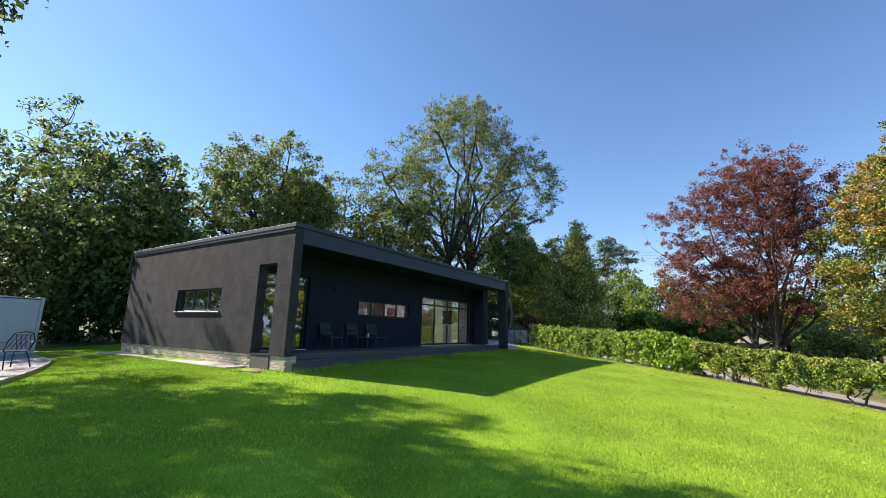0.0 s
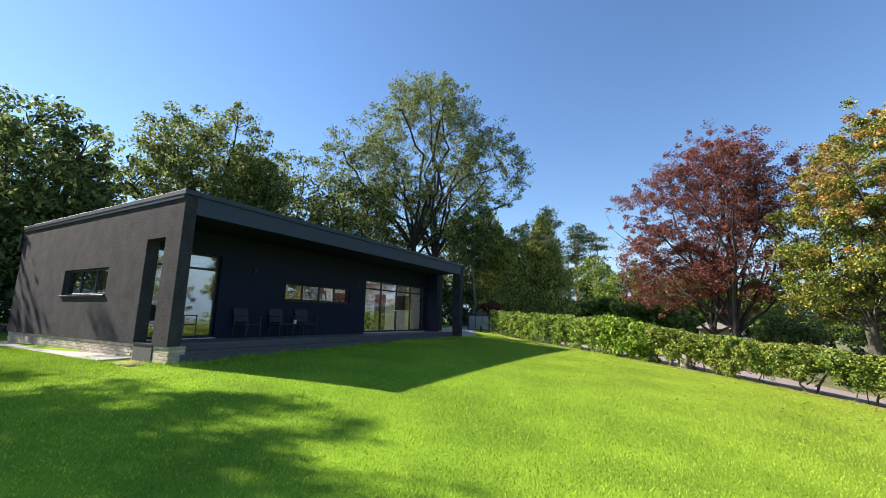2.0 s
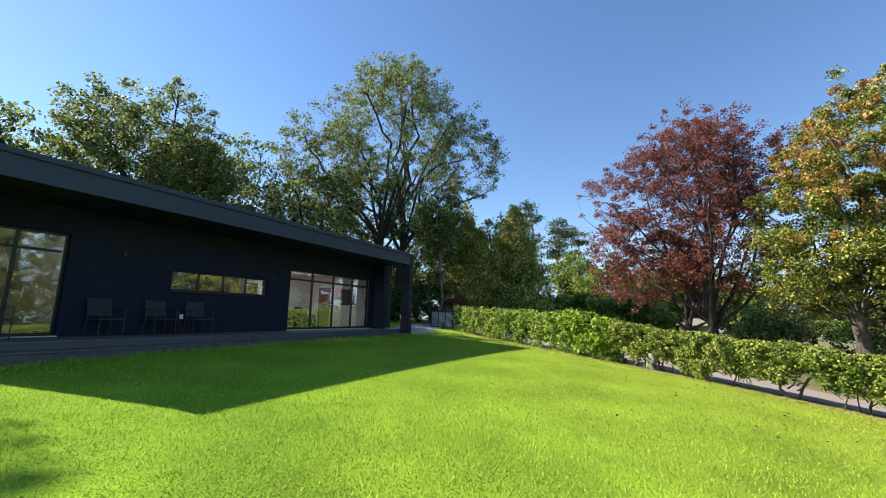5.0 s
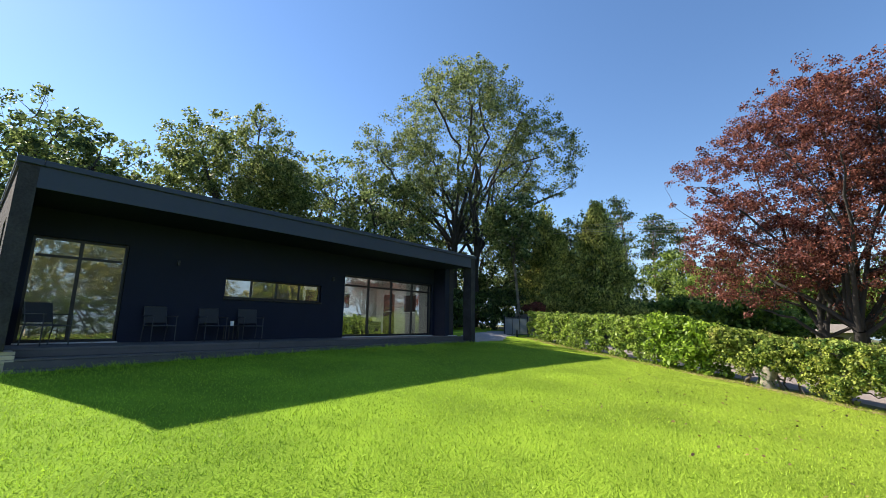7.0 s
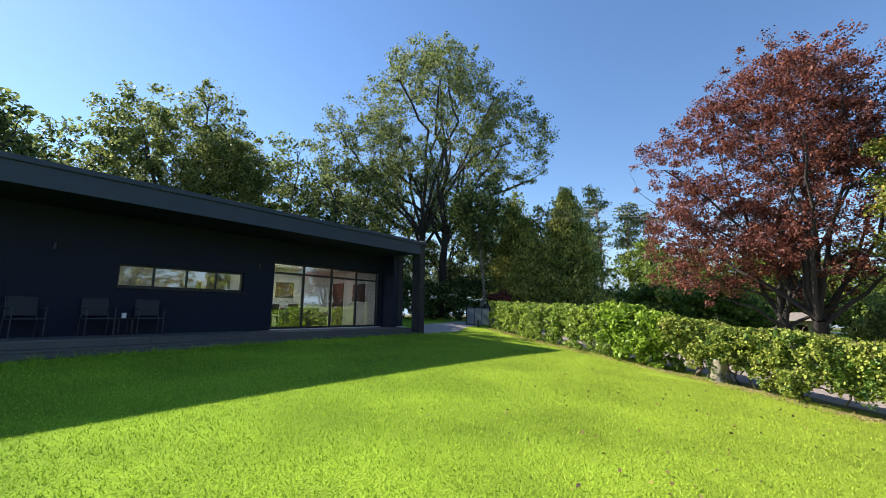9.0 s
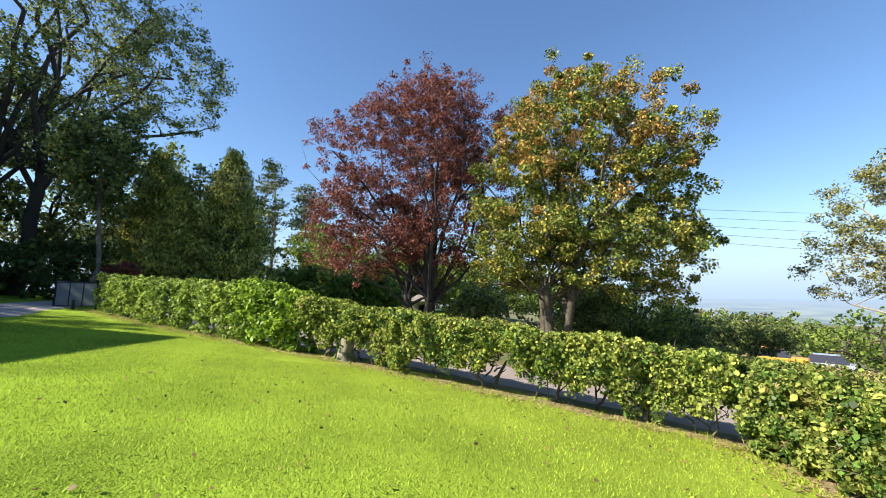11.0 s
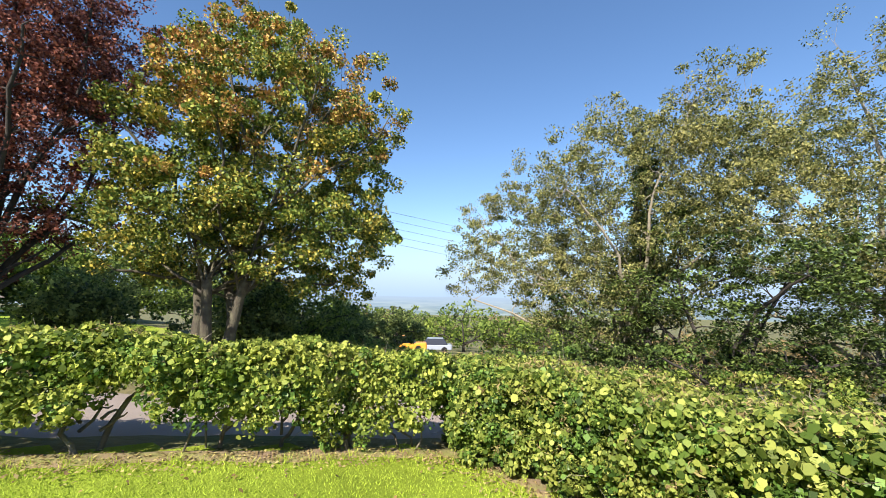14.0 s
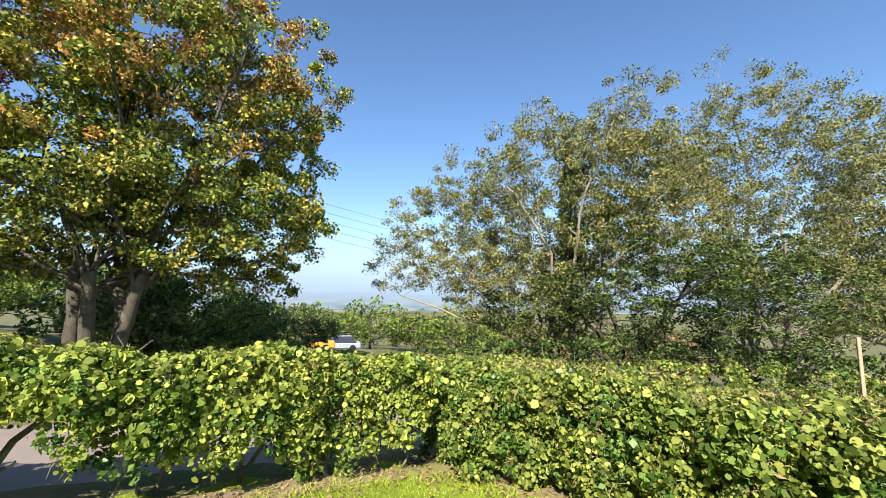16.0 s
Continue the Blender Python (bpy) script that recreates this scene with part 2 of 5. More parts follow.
def box(bm, x0, y0, z0, x1, y1, z1, bevel=0.0, m=None):
    """A block between two corners, with its edges eased."""
    got = bmesh.ops.create_cube(bm, size=1)["verts"]
    bmesh.ops.scale(bm, vec=(x1 - x0, y1 - y0, z1 - z0), verts=got)
    bmesh.ops.translate(bm, vec=((x0 + x1) / 2, (y0 + y1) / 2, (z0 + z1) / 2), verts=got)
    if m is not None:
        bmesh.ops.transform(bm, matrix=m, verts=got)
    if bevel:
        edges = {e for v in got for e in v.link_edges}
        bmesh.ops.bevel(bm, geom=list(edges), offset=bevel, segments=1, affect="EDGES")
    return bm


def block(*corners, bevel=0.0, m=None):
    return box(bmesh.new(), *corners, bevel=bevel, m=m)


def rods(paths, radius, sides=6):
    """Bent round bars in one bmesh."""
    bm = bmesh.new()
    for path in paths:
        path = [Vector(p) for p in path]
        rings = []
        for i, p in enumerate(path):
            d = (path[min(i + 1, len(path) - 1)] - path[max(i - 1, 0)]).normalized()
            u = d.cross((0.31, 0.2, 0.93)).normalized()
            v = d.cross(u)
            rings.append([bm.verts.new(p + radius * (math.cos(a) * u + math.sin(a) * v)) for a in (2 * math.pi * k / sides for k in range(sides))])
        for a, b in zip(rings, rings[1:]):
            for k in range(sides):
                bm.faces.new((a[k], a[(k + 1) % sides], b[(k + 1) % sides], b[k]))
        bm.faces.new(rings[0][::-1])
        bm.faces.new(rings[-1])
    return bm


def pierced(us, zs, holes, place, t):
    """A wall plate of thickness t with holes (u0, z0, u1, z1); place(u, z, d) gives the world point, d deep."""
    ucut = sorted({*us, *(h[0] for h in holes), *(h[2] for h in holes)})
    zcut = sorted({*zs, *(h[1] for h in holes), *(h[3] for h in holes)})
    bm, made = bmesh.new(), {}

    def vert(u, z, d):
        if (u, z, d) not in made:
            made[u, z, d] = bm.verts.new(place(u, z, d))
        return made[u, z, d]

    def solid(i, j):
        if not (0 <= i < len(ucut) - 1 and 0 <= j < len(zcut) - 1):
            return False
        u, z = (ucut[i] + ucut[i + 1]) / 2, (zcut[j] + zcut[j + 1]) / 2
        return not any(h[0] < u < h[2] and h[1] < z < h[3] for h in holes)

    for i in range(len(ucut) - 1):
        for j in range(len(zcut) - 1):
            if not solid(i, j):
                continue
            u0, u1, z0, z1 = ucut[i], ucut[i + 1], zcut[j], zcut[j + 1]
            bm.faces.new((vert(u0, z0, 0), vert(u1, z0, 0), vert(u1, z1, 0), vert(u0, z1, 0)))
            bm.faces.new((vert(u0, z1, t), vert(u1, z1, t), vert(u1, z0, t), vert(u0, z0, t)))
            for (di, dj), (a, b) in {(-1, 0): ((u0, z0), (u0, z1)), (1, 0): ((u1, z1), (u1, z0)), (0, -1): ((u1, z0), (u0, z0)), (0, 1): ((u0, z1), (u1, z1))}.items():
                if not solid(i + di, j + dj):
                    bm.faces.new((vert(*a, 0), vert(*b, 0), vert(*b, t), vert(*a, t)))
    bmesh.ops.recalc_face_normals(bm, faces=bm.faces)
    return bm


# ---- ground ----


def smooth(a, b, v):
    s = np.clip((v - a) / (b - a), 0, 1)
    return s * s * (3 - 2 * s)


def height(x, y):
    """The lie of the land: the lawn falls from the house to the hedge; eastward the hill drops to the plain."""
    x, y = np.asarray(x, float), np.asarray(y, float)
    a, b = np.clip(x, -20, 9.5), np.clip(y, -6, 30)
    z = -0.057 - 0.0524 * a + 0.02565 * b - 0.00219 * a * a - 0.0023 * a * b - 0.00122 * b * b
    s = smooth(22.0, 36.0, y) * smooth(-12, -2, x)
    z = z * (1 - s) + (-0.1) * s
    z = z - 2.2 * smooth(9.5, 26, x) - 0.11 * np.clip(x - 22, 0, 60) - 0.03 * np.clip(x - 60, 0, 900) * smooth(60, 200, x)
    z = z - 0.012 * np.clip(y - 90, 0, 1500)
    return np.maximum(z, -45)


def ground_z(x, y):
    return float(height(x, y))


def spread(lo, hi, fine, far):
    mid = np.arange(lo, hi + fine, fine)
    out, step, v = [], fine, hi
    while v < far:
        step *= 1.25
        v += step
        out.append(v)
    low, step, v = [], fine, lo
    while v > -far:
        step *= 1.25
        v -= step
        low.append(v)
    return np.r_[low[::-1], mid, out]


def sheet(name, xs, ys, mat, lift=0.0, wobble=0.0):
    gx, gy = np.meshgrid(xs, ys)
    gz = height(gx, gy) + lift
    n, k = len(xs), len(ys)
    i = (np.arange(k - 1)[:, None] * n + np.arange(n - 1)).ravel()
    me = mesh_of(name, np.stack([gx, gy, gz], -1).reshape(-1, 3), np.stack([i, i + 1, i + n + 1, i + n], -1), mat)
    me.polygons.foreach_set("use_smooth", np.ones(len(me.polygons), bool))
    return new(name, me)


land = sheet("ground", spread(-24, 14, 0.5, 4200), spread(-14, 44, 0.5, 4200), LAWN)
land.data.materials.append(FIELD)
_mid = np.empty(len(land.data.polygons) * 3, np.float32)
land.data.polygons.foreach_get("center", _mid)
_mid = _mid.reshape(-1, 3)
_rough = ((_mid[:, 1] > 30.3 - (_mid[:, 0] + 11) * 0.661) & (_mid[:, 0] > -12) & (_mid[:, 1] < 30.5)) | ((_mid[:, 0] > 8.2) & (_mid[:, 1] < 33)) | (_mid[:, 0] > 10) | (_mid[:, 0] < -24) | (_mid[:, 1] > 75)
land.data.polygons.foreach_set("material_index", _rough.astype(np.int32))
tagged(land, "mown green lawn sloping down from the house", "ground", kind="structure")


def ribbon(name, line, widths, mat, lift, label, category, kind="structure", thick=0.0):
    """A strip that lies on the land along a line; widths (left, right) of the line's way."""
    pts = []
    for (x0, y0), (x1, y1) in zip(line, line[1:]):
        n = max(2, int(math.hypot(x1 - x0, y1 - y0) / 0.5))
        pts += [(x0 + (x1 - x0) * k / n, y0 + (y1 - y0) * k / n) for k in range(n)]
    pts.append(line[-1])
    verts, faces, across = [], [], 5
    rnd = random.Random(len(pts))
    for i, (x, y) in enumerate(pts):
        a, b = pts[max(i - 1, 0)], pts[min(i + 1, len(pts) - 1)]
        d = Vector((b[0] - a[0], b[1] - a[1])).normalized()
        nrm = Vector((-d.y, d.x))
        l, r = widths[0] * rnd.uniform(0.93, 1.07), widths[1] * rnd.uniform(0.9, 1.1) + (0.16 * math.sin(i * 1.3) * math.sin(i * 0.47) + rnd.uniform(-0.05, 0.08) if widths[1] < 0.35 else 0)
        for k in range(across):
            s = l + (-r - l) * k / (across - 1)
            px, py = x + nrm.x * s, y + nrm.y * s
            edge = -0.05 if k in (0, across - 1) else 0.0
            verts.append((px, py, ground_z(px, py) + lift + edge))
    for i in range(len(pts) - 1):
        for k in range(across - 1):
            a = i * across + k
            faces.append((a, a + across, a + across + 1, a + 1))
    me = mesh_of(name, verts, faces, mat)
    me.polygons.foreach_set("use_smooth", np.ones(len(me.polygons), bool))
    return tagged(new(name, me), label, category, kind=kind)


# the hedge's foot on the lawn side, from the gate to the corner and on round it
FOOT = [(-11.0, 29.5), (-7.8, 26.8), (-5.7, 25.2), (-2.6, 22.9), (-0.5, 21.8), (1.8, 20.6), (3.8, 19.4), (6.35, 17.95), (7.9, 17.0)]
TURNED = [(7.9, 16.9), (7.45, 15.6), (7.05, 14.6), (6.75, 13.2), (6.5, 11.2), (6.3, 8.5), (6.1, 5.0), (6.0, 0.0), (6.0, -6.0)]


def offset(line, d):
    """The line moved d metres to its left."""
    out = []
    for i, (x, y) in enumerate(line):
        a, b = line[max(i - 1, 0)], line[min(i + 1, len(line) - 1)]
        v = Vector((b[0] - a[0], b[1] - a[1])).normalized()
        out.append((x - v.y * d, y + v.x * d))
    return out


ribbon("road", [(-22, 42)] + offset(FOOT, 3.0)[:-1] + [(9.4, 19.2), (14.5, 16.5), (24, 8.5), (34, 0)], (3.3, 1.95), TARMAC, 0.03, "grey tarmac drive running behind the hedge", "road")
ribbon("soil_strip", FOOT + TURNED[1:], (0.75, 0.14), EARTH, 0.012, "dry soil and leaf litter under the hedge", "soil")

# ---- leaves, branches, trees ----


def leaves(name, centres, size, mat, parent, rng, up=0.5, wide=0.6, shape=4, label="", out=None, droop=0.15):
    """One mesh of small folded leaves. shape 4: pointed; 6: broad and oval."""
    n = len(centres)
    nrm = rng.normal(size=(n, 3))
    nrm /= np.linalg.norm(nrm, axis=1)[:, None]
    nrm[:, 2] += up
    if out is not None:
        nrm += out
    nrm /= np.linalg.norm(nrm, axis=1)[:, None] + 1e-9
    d = rng.normal(size=(n, 3))
    d -= (d * nrm).sum(1)[:, None] * nrm
    d /= np.linalg.norm(d, axis=1)[:, None] + 1e-9
    d[:, 2] -= droop
    s = np.cross(nrm, d)
    L = (size * rng.uniform(0.65, 1.35, n))[:, None]
    W = L * wide
    c = np.asarray(centres)
    if shape == 4:
        v = np.stack([c - d * L * 0.5, c + s * W * 0.5 + nrm * L * 0.12, c + d * L * 0.5, c - s * W * 0.5 + nrm * L * 0.12], 1)
    else:
        lift = nrm * L * 0.10
        v = np.stack([c - d * L * 0.5, c - d * L * 0.2 + s * W * 0.5 + lift, c + d * L * 0.22 + s * W * 0.42 + lift, c + d * L * 0.5,
                      c + d * L * 0.22 - s * W * 0.42 + lift, c - d * L * 0.2 - s * W * 0.5 + lift], 1)
    k = v.shape[1]
    me = mesh_of(name, v.reshape(-1, 3), np.arange(n * k).reshape(n, k), mat)
    ob = attach(new(name, me), parent)
    if label:
        tagged(ob, label)
    return ob


def tubes(name, paths, mat, parent, label=""):
    """Tapered round limbs: paths of (points, radii, sides)."""
    verts, faces, base = [], [], 0
    for pts, radii, sides in paths:
        pts = np.asarray(pts, float)
        n = len(pts)
        d = np.gradient(pts, axis=0)
        d /= np.linalg.norm(d, axis=1)[:, None] + 1e-9
        u = np.cross(d, (0.37, 0.83, 0.21))
        u /= np.linalg.norm(u, axis=1)[:, None] + 1e-9
        v = np.cross(d, u)
        a = np.arange(sides) * 2 * np.pi / sides
        ring = pts[:, None] + np.asarray(radii)[:, None, None] * (np.cos(a)[:, None] * u[:, None] + np.sin(a)[:, None] * v[:, None])
        verts.append(ring.reshape(-1, 3))
        i = (np.arange(n - 1)[:, None] * sides + np.arange(sides)).ravel() + base
        j = (np.arange(n - 1)[:, None] * sides + (np.arange(sides) + 1) % sides).ravel() + base
        faces.append(np.stack([i, j, j + sides, i + sides], -1))
        base += n * sides
    me = mesh_of(name, np.concatenate(verts), np.concatenate(faces), mat)
    me.polygons.foreach_set("use_smooth", np.ones(len(me.polygons), bool))
    ob = attach(new(name, me), parent)
    if label:
        tagged(ob, label)
    return ob


def bend(a, b, rise, rng, n=7, wander=0.06):
    """A limb's line from a to b that rises first and wanders a little."""
    a, b = np.asarray(a, float), np.asarray(b, float)
    t = np.linspace(0, 1, n)[:, None]
    mid = (a + b) / 2 + np.array([0, 0, rise])
    p = (1 - t) ** 2 * a + 2 * t * (1 - t) * mid + t * t * b
    w = np.cumsum(rng.normal(size=(n, 3)), 0) * wander * np.linalg.norm(b - a) / n
    return p + w * np.sin(t * np.pi)


def blob_points(blobs, n, rng, shell=0.35):
    """Points spread over uneven round masses (x, y, z, rx, ry, rz), denser to the outside."""
    blobs = np.asarray(blobs, float)
    vol = blobs[:, 3] * blobs[:, 4] * blobs[:, 5]
    pick = rng.choice(len(blobs), n, p=vol / vol.sum())
    d = rng.normal(size=(n, 3))
    d /= np.linalg.norm(d, axis=1)[:, None]
    r = (rng.uniform(shell ** 3, 1, n)) ** (1 / 3)
    lump = 1 + 0.10 * np.sin(d[:, 0] * 5 + pick) + 0.10 * np.sin(d[:, 1] * 6 + 2 * pick) + 0.08 * np.sin(d[:, 2] * 7)
    return blobs[pick, :3] + d * (r * lump)[:, None] * blobs[pick, 3:]


def tree(name, base, fork, radius, blobs, clusters, per, clump, leaf, mat, bark, label, category="tree", seed=1, limbs=8, up=0.4, wide=0.62,
         stems=1, spread_at_foot=0.0, shell=0.35, turned=None, turned_share=0.0, kind="", group="", twig=0.018, flat=0.7, rise=0.12, limb_share=0.5):
    """A tree: tapered trunk, limbs to every part of the crown, twigs, and leaves in clumps round the twigs' ends."""
    rng = np.random.default_rng(seed)
    x, y = base
    z = ground_z(x, y)
    root = thing(name, (x, y, z), label, category, group, kind)
    ends = blob_points(blobs, clusters, rng, shell)
    ends = ends[ends[:, 2] > z + 0.6]
    far = [ends[np.argmax(ends[:, 2])]]
    while len(far) < limbs:
        gap = np.min([np.linalg.norm(ends - f, axis=1) for f in far], 0)
        far.append(ends[np.argmax(gap * rng.uniform(0.7, 1, len(gap)))])
    nodes, node_r = [], []
    for s in range(stems):
        a = 2 * math.pi * s / max(stems, 1) + 0.7
        foot = np.array([x + spread_at_foot * math.cos(a), y + spread_at_foot * math.sin(a), z - 0.15])
        top = np.array([x + 2.2 * spread_at_foot * math.cos(a) + rng.normal() * 0.15, y + 2.2 * spread_at_foot * math.sin(a) + rng.normal() * 0.15, z + fork])
        trunk = bend(foot, top, 0, rng, 7, 0.12)
        rr = radius * np.interp(np.linspace(0, 1, 7), [0, 0.12, 0.4, 1], [1.45, 1.08, 0.92, 0.72]) / math.sqrt(stems) * (1.15 if stems > 1 else 1)
        tubes("trunk", [(trunk, rr, 10)], bark, root)
        for k, f in enumerate(far[s::stems]):
            start = trunk[-1] if k % 3 else trunk[-2]
            goal = start + (np.asarray(f) - start) * 0.86
            limb = bend(start, goal, rise * np.linalg.norm(goal - start), rng, 9, 0.22)
            r0 = radius * limb_share * rng.uniform(0.7, 1.0) / math.sqrt(stems)
            lr = np.linspace(r0, twig * 1.6, 9)
            tubes("limb", [(limb, lr, 7)], bark, root)
            nodes.append(limb[2:])
            node_r.append(lr[2:])
    nodes, node_r = np.concatenate(nodes), np.concatenate(node_r)
    twigs, extra_nodes = [], nodes
    order = np.argsort(np.linalg.norm(ends - np.array([x, y, z + fork]), axis=1))
    grown, grown_r = [nodes], [node_r]
    for n, i in enumerate(order):
        e = ends[i]
        if n % 40 == 0:
            allp, allr = np.concatenate(grown), np.concatenate(grown_r)
        dist = np.linalg.norm(allp - e, axis=1) + 0.6 * np.maximum(allp[:, 2] - e[2], 0)
        j = int(np.argmin(dist))
        t = bend(allp[j], e, 0.10 * np.linalg.norm(e - allp[j]), rng, 4, 0.3)
        r = np.linspace(min(allr[j] * 0.75, twig * 2.2), twig * 0.35, 4)
        twigs.append((t, r, 3))
        grown.append(t[1:3])
        grown_r.append(r[1:3])
    tagged(tubes("branchwork", twigs, bark, root), kind="stuff")
    n = len(ends) * per
    who = np.repeat(np.arange(len(ends)), per)
    d = rng.normal(size=(n, 3))
    d /= np.linalg.norm(d, axis=1)[:, None]
    rad = clump * rng.uniform(0.5, 1.25, len(ends))[who] * rng.uniform(0, 1, n) ** 0.5
    at = ends[who] + d * rad[:, None] * np.array([1, 1, flat])
    at = at[at[:, 2] > height(at[:, 0], at[:, 1]) + 0.05]
    if turned is not None:
        some = rng.random(len(ends)) < turned_share * 2.2 * smooth(3.5, 10.0, ends[:, 2])
        mask = np.resize(some[who][: len(at)], len(at)) & (rng.random(len(at)) < 0.75)
        leaves("crown", at[~mask], leaf, mat, root, rng, up, wide)
        leaves("turned_crown", at[mask], leaf, turned, root, rng, up, wide)
    else:
        leaves("crown", at, leaf, mat, root, rng, up, wide)
    return root

# ---- the house ----
XF, XW, XB = -9.3, -11.25, -19.25      # front plane, recessed front wall, back
Y0, Y1 = 7.02, 21.6                   # the two end walls
ZD, ZR, ZS = 0.95, 4.55, 4.0          # deck, roof's top, soffit
house = thing("house", (XB, Y0, 0.3), "single-storey black rendered house with a deep roofed veranda", "house")
SLOT = (-10.78, 0.95, -9.95, 3.44)
SIDE = (-15.35, 2.10, -12.60, 2.83)
part("end_wall", pierced([XB, XF], [0.92, ZR - 0.14], [SLOT, SIDE], lambda u, z, d: (u, Y0 + d, z), 0.28), RENDER_BLACK, house, "rough black rendered end wall with a tall slot")
GD, FW, FD = (7.52, 0.98, 9.28, 3.36), (11.68, 2.18, 14.95, 2.77), (15.95, 0.98, 20.88, 3.28)
ED = (21.95 - 0.62, 0.98, 21.95 - 0.36, 3.1)
part("front_wall", pierced([Y0 + 0.28, 21.0], [0.5, ZS], [GD, FW, FD], lambda u, z, d: (XW - d, u, z), 0.3), CLAD, house, "dark navy boarded front wall under the veranda")
part("return_wall", block(XW - 0.3, 21.0, 0.5, -10.55, 21.28, ZS), CLAD, house)
part("far_wall", block(XB, 21.3, 0.4, -10.55, Y1, ZR - 0.14), RENDER_BLACK, house)
part("far_pillar", block(-9.75, 21.3, 0.6, XF, Y1, ZR - 0.14, bevel=0.012), RENDER_BLACK, house)
part("back_wall", block(XB, Y0 + 0.28, 0.3, XB + 0.28, 21.3, ZR - 0.14), RENDER_BLACK, house)
part("soffit", block(XB + 0.28, Y0 + 0.28, ZS, XF - 0.06, 21.3, ZS + 0.05), CLAD, house)
part("fascia", block(XF - 0.055, Y0 + 0.28, ZS - 0.02, XF - 0.005, 21.3, ZR - 0.14), TRIM, house, "slate-blue fascia board")
part("roof", block(XB + 0.1, Y0 + 0.1, ZR - 0.16, XF - 0.06, Y1 - 0.1, ZR - 0.10), ROOFING, house)
for a in ((XB - 0.05, Y0 - 0.05, XF + 0.05, Y0 + 0.33), (XB - 0.05, 21.26, XF + 0.05, Y1 + 0.05), (XF - 0.12, Y0 + 0.335, XF + 0.045, 21.255), (XB - 0.05, Y0 + 0.335, XB + 0.33, 21.255)):
    part("roof_capping", block(a[0], a[1], ZR - 0.138, a[2], a[3], ZR - 0.02, bevel=0.01), TRIM, house)
part("cap_end", block(XF - 0.30, 21.28, ZR - 0.018, XF + 0.04, 21.52, ZR + 0.004), SILL, house, "pale metal end of the capping")
part("drip_edge", block(XB - 0.02, Y0 - 0.035, ZR - 0.22, XF - 0.02, Y0 - 0.003, ZR - 0.142), FRAME, house)
part("downpipe", rods([[(XB - 0.06, Y0 - 0.06, 4.3), (XB - 0.06, Y0 - 0.06, 3.7)]], 0.045, 8), FRAME, house)


def glazing(name, face, u0, z0, u1, z1, posts, bars, depth, frame_w=0.06, sill=True):
    """A window or glazed door set: frame, posts, bars and a pane in every field. face(u, z, d) gives the world point."""
    def slab(nm, a, b, c, d, near, far, mat, parent, label=""):
        p, q = face(a, b, near), face(c, d, far)
        lo, hi = [min(i, j) for i, j in zip(p, q)], [max(i, j) for i, j in zip(p, q)]
        return part(nm, block(*lo, *hi, bevel=0.006 if mat is not PANE else 0), mat, parent, label)
    root = slab(name, u0 + frame_w, z1 - frame_w, u1 - frame_w, z1, depth, depth + 0.07, FRAME, house)
    w = frame_w
    slab("frame", u0, z0, u0 + w, z1, depth, depth + 0.07, FRAME, root)
    slab("frame", u1 - w, z0, u1, z1, depth, depth + 0.07, FRAME, root)
    slab("frame", u0 + w, z0, u1 - w, z0 + w, depth, depth + 0.07, FRAME, root)
    us, zs = [u0 + w, *posts, u1 - w], [z0 + w, *bars, z1 - w]
    for u in posts:
        slab("mullion", u - w * 0.6, z0 + w, u + w * 0.6, z1 - w, depth + 0.003, depth + 0.067, FRAME, root)
    for a, b in zip(us, us[1:]):
        for z in bars:
            slab("transom", a + w * 0.6, z - w * 0.5, b - w * 0.6, z + w * 0.5, depth + 0.006, depth + 0.064, FRAME, root)
        for c, d in zip(zs, zs[1:]):
            pane = slab("pane", a, c, b, d, depth + 0.03, depth + 0.038, PANE, root)
            pane.visible_shadow = False
    if sill:
        slab("sill", u0 - 0.02, z0 - 0.05, u1 + 0.02, z0 - 0.002, -0.05, depth + 0.1, sill, root)
    return root


front = lambda u, z, d: (XW - d, u, z)
side = lambda u, z, d: (u, Y0 + d, z)
glazing("glazed_door", front, *GD, [8.38], [2.93], 0.10, sill=SILL)
glazing("strip_window", front, *FW, [12.5, 13.32, 14.13], [], 0.08, 0.045, sill=FRAME)
french = glazing("french_doors", front, *FD, [17.18, 18.41, 19.64], [2.90], 0.09, 0.07, sill=SILL)
for y in (18.32, 19.74):
    part("handle", rods([[(XW - 0.08, y, 1.98), (XW - 0.03, y, 1.98), (XW - 0.03, y - 0.11, 1.98)]], 0.012), WHITE, french, "chrome lever handle")
glazing("side_window", side, *SIDE, [-14.45, -13.5], [], 0.10, 0.05, sill=FRAME)
part("threshold", block(-10.54, 21.2, 0.953, -10.2, 21.42, 0.985), SILL, house, "pale threshold between wall and pillar")
for y in (10.4, 15.4):
    lamp = part("wall_light", block(XW + 0.003, y - 0.03, 2.98, XW + 0.07, y + 0.03, 3.12, bevel=0.006), FRAME, house, "small black up-and-down wall light")

# inside the house
part("inner_floor", block(XB + 0.28, Y0 + 0.28, 0.80, XW - 0.3, 21.3, 0.93), FLOORING, house)
part("inner_wall", block(-15.6, Y0 + 0.28, 0.93, -15.5, 21.3, ZS), PLASTER, house, "pale plastered inner wall")
part("inner_wall", block(-15.5, 10.6, 0.93, XW - 0.302, 10.7, ZS), PLASTER, house)
part("inner_wall", block(-15.5, 15.3, 0.93, -13.2, 15.4, ZS), PLASTER, house)
part("inner_wall", block(-15.5, 21.18, 0.93, XW - 0.302, 21.28, ZS), PLASTER, house)
part("inner_ceiling", block(-15.5, Y0 + 0.365, 3.5, XW - 0.302, 21.175, 3.53), PLASTER, house)


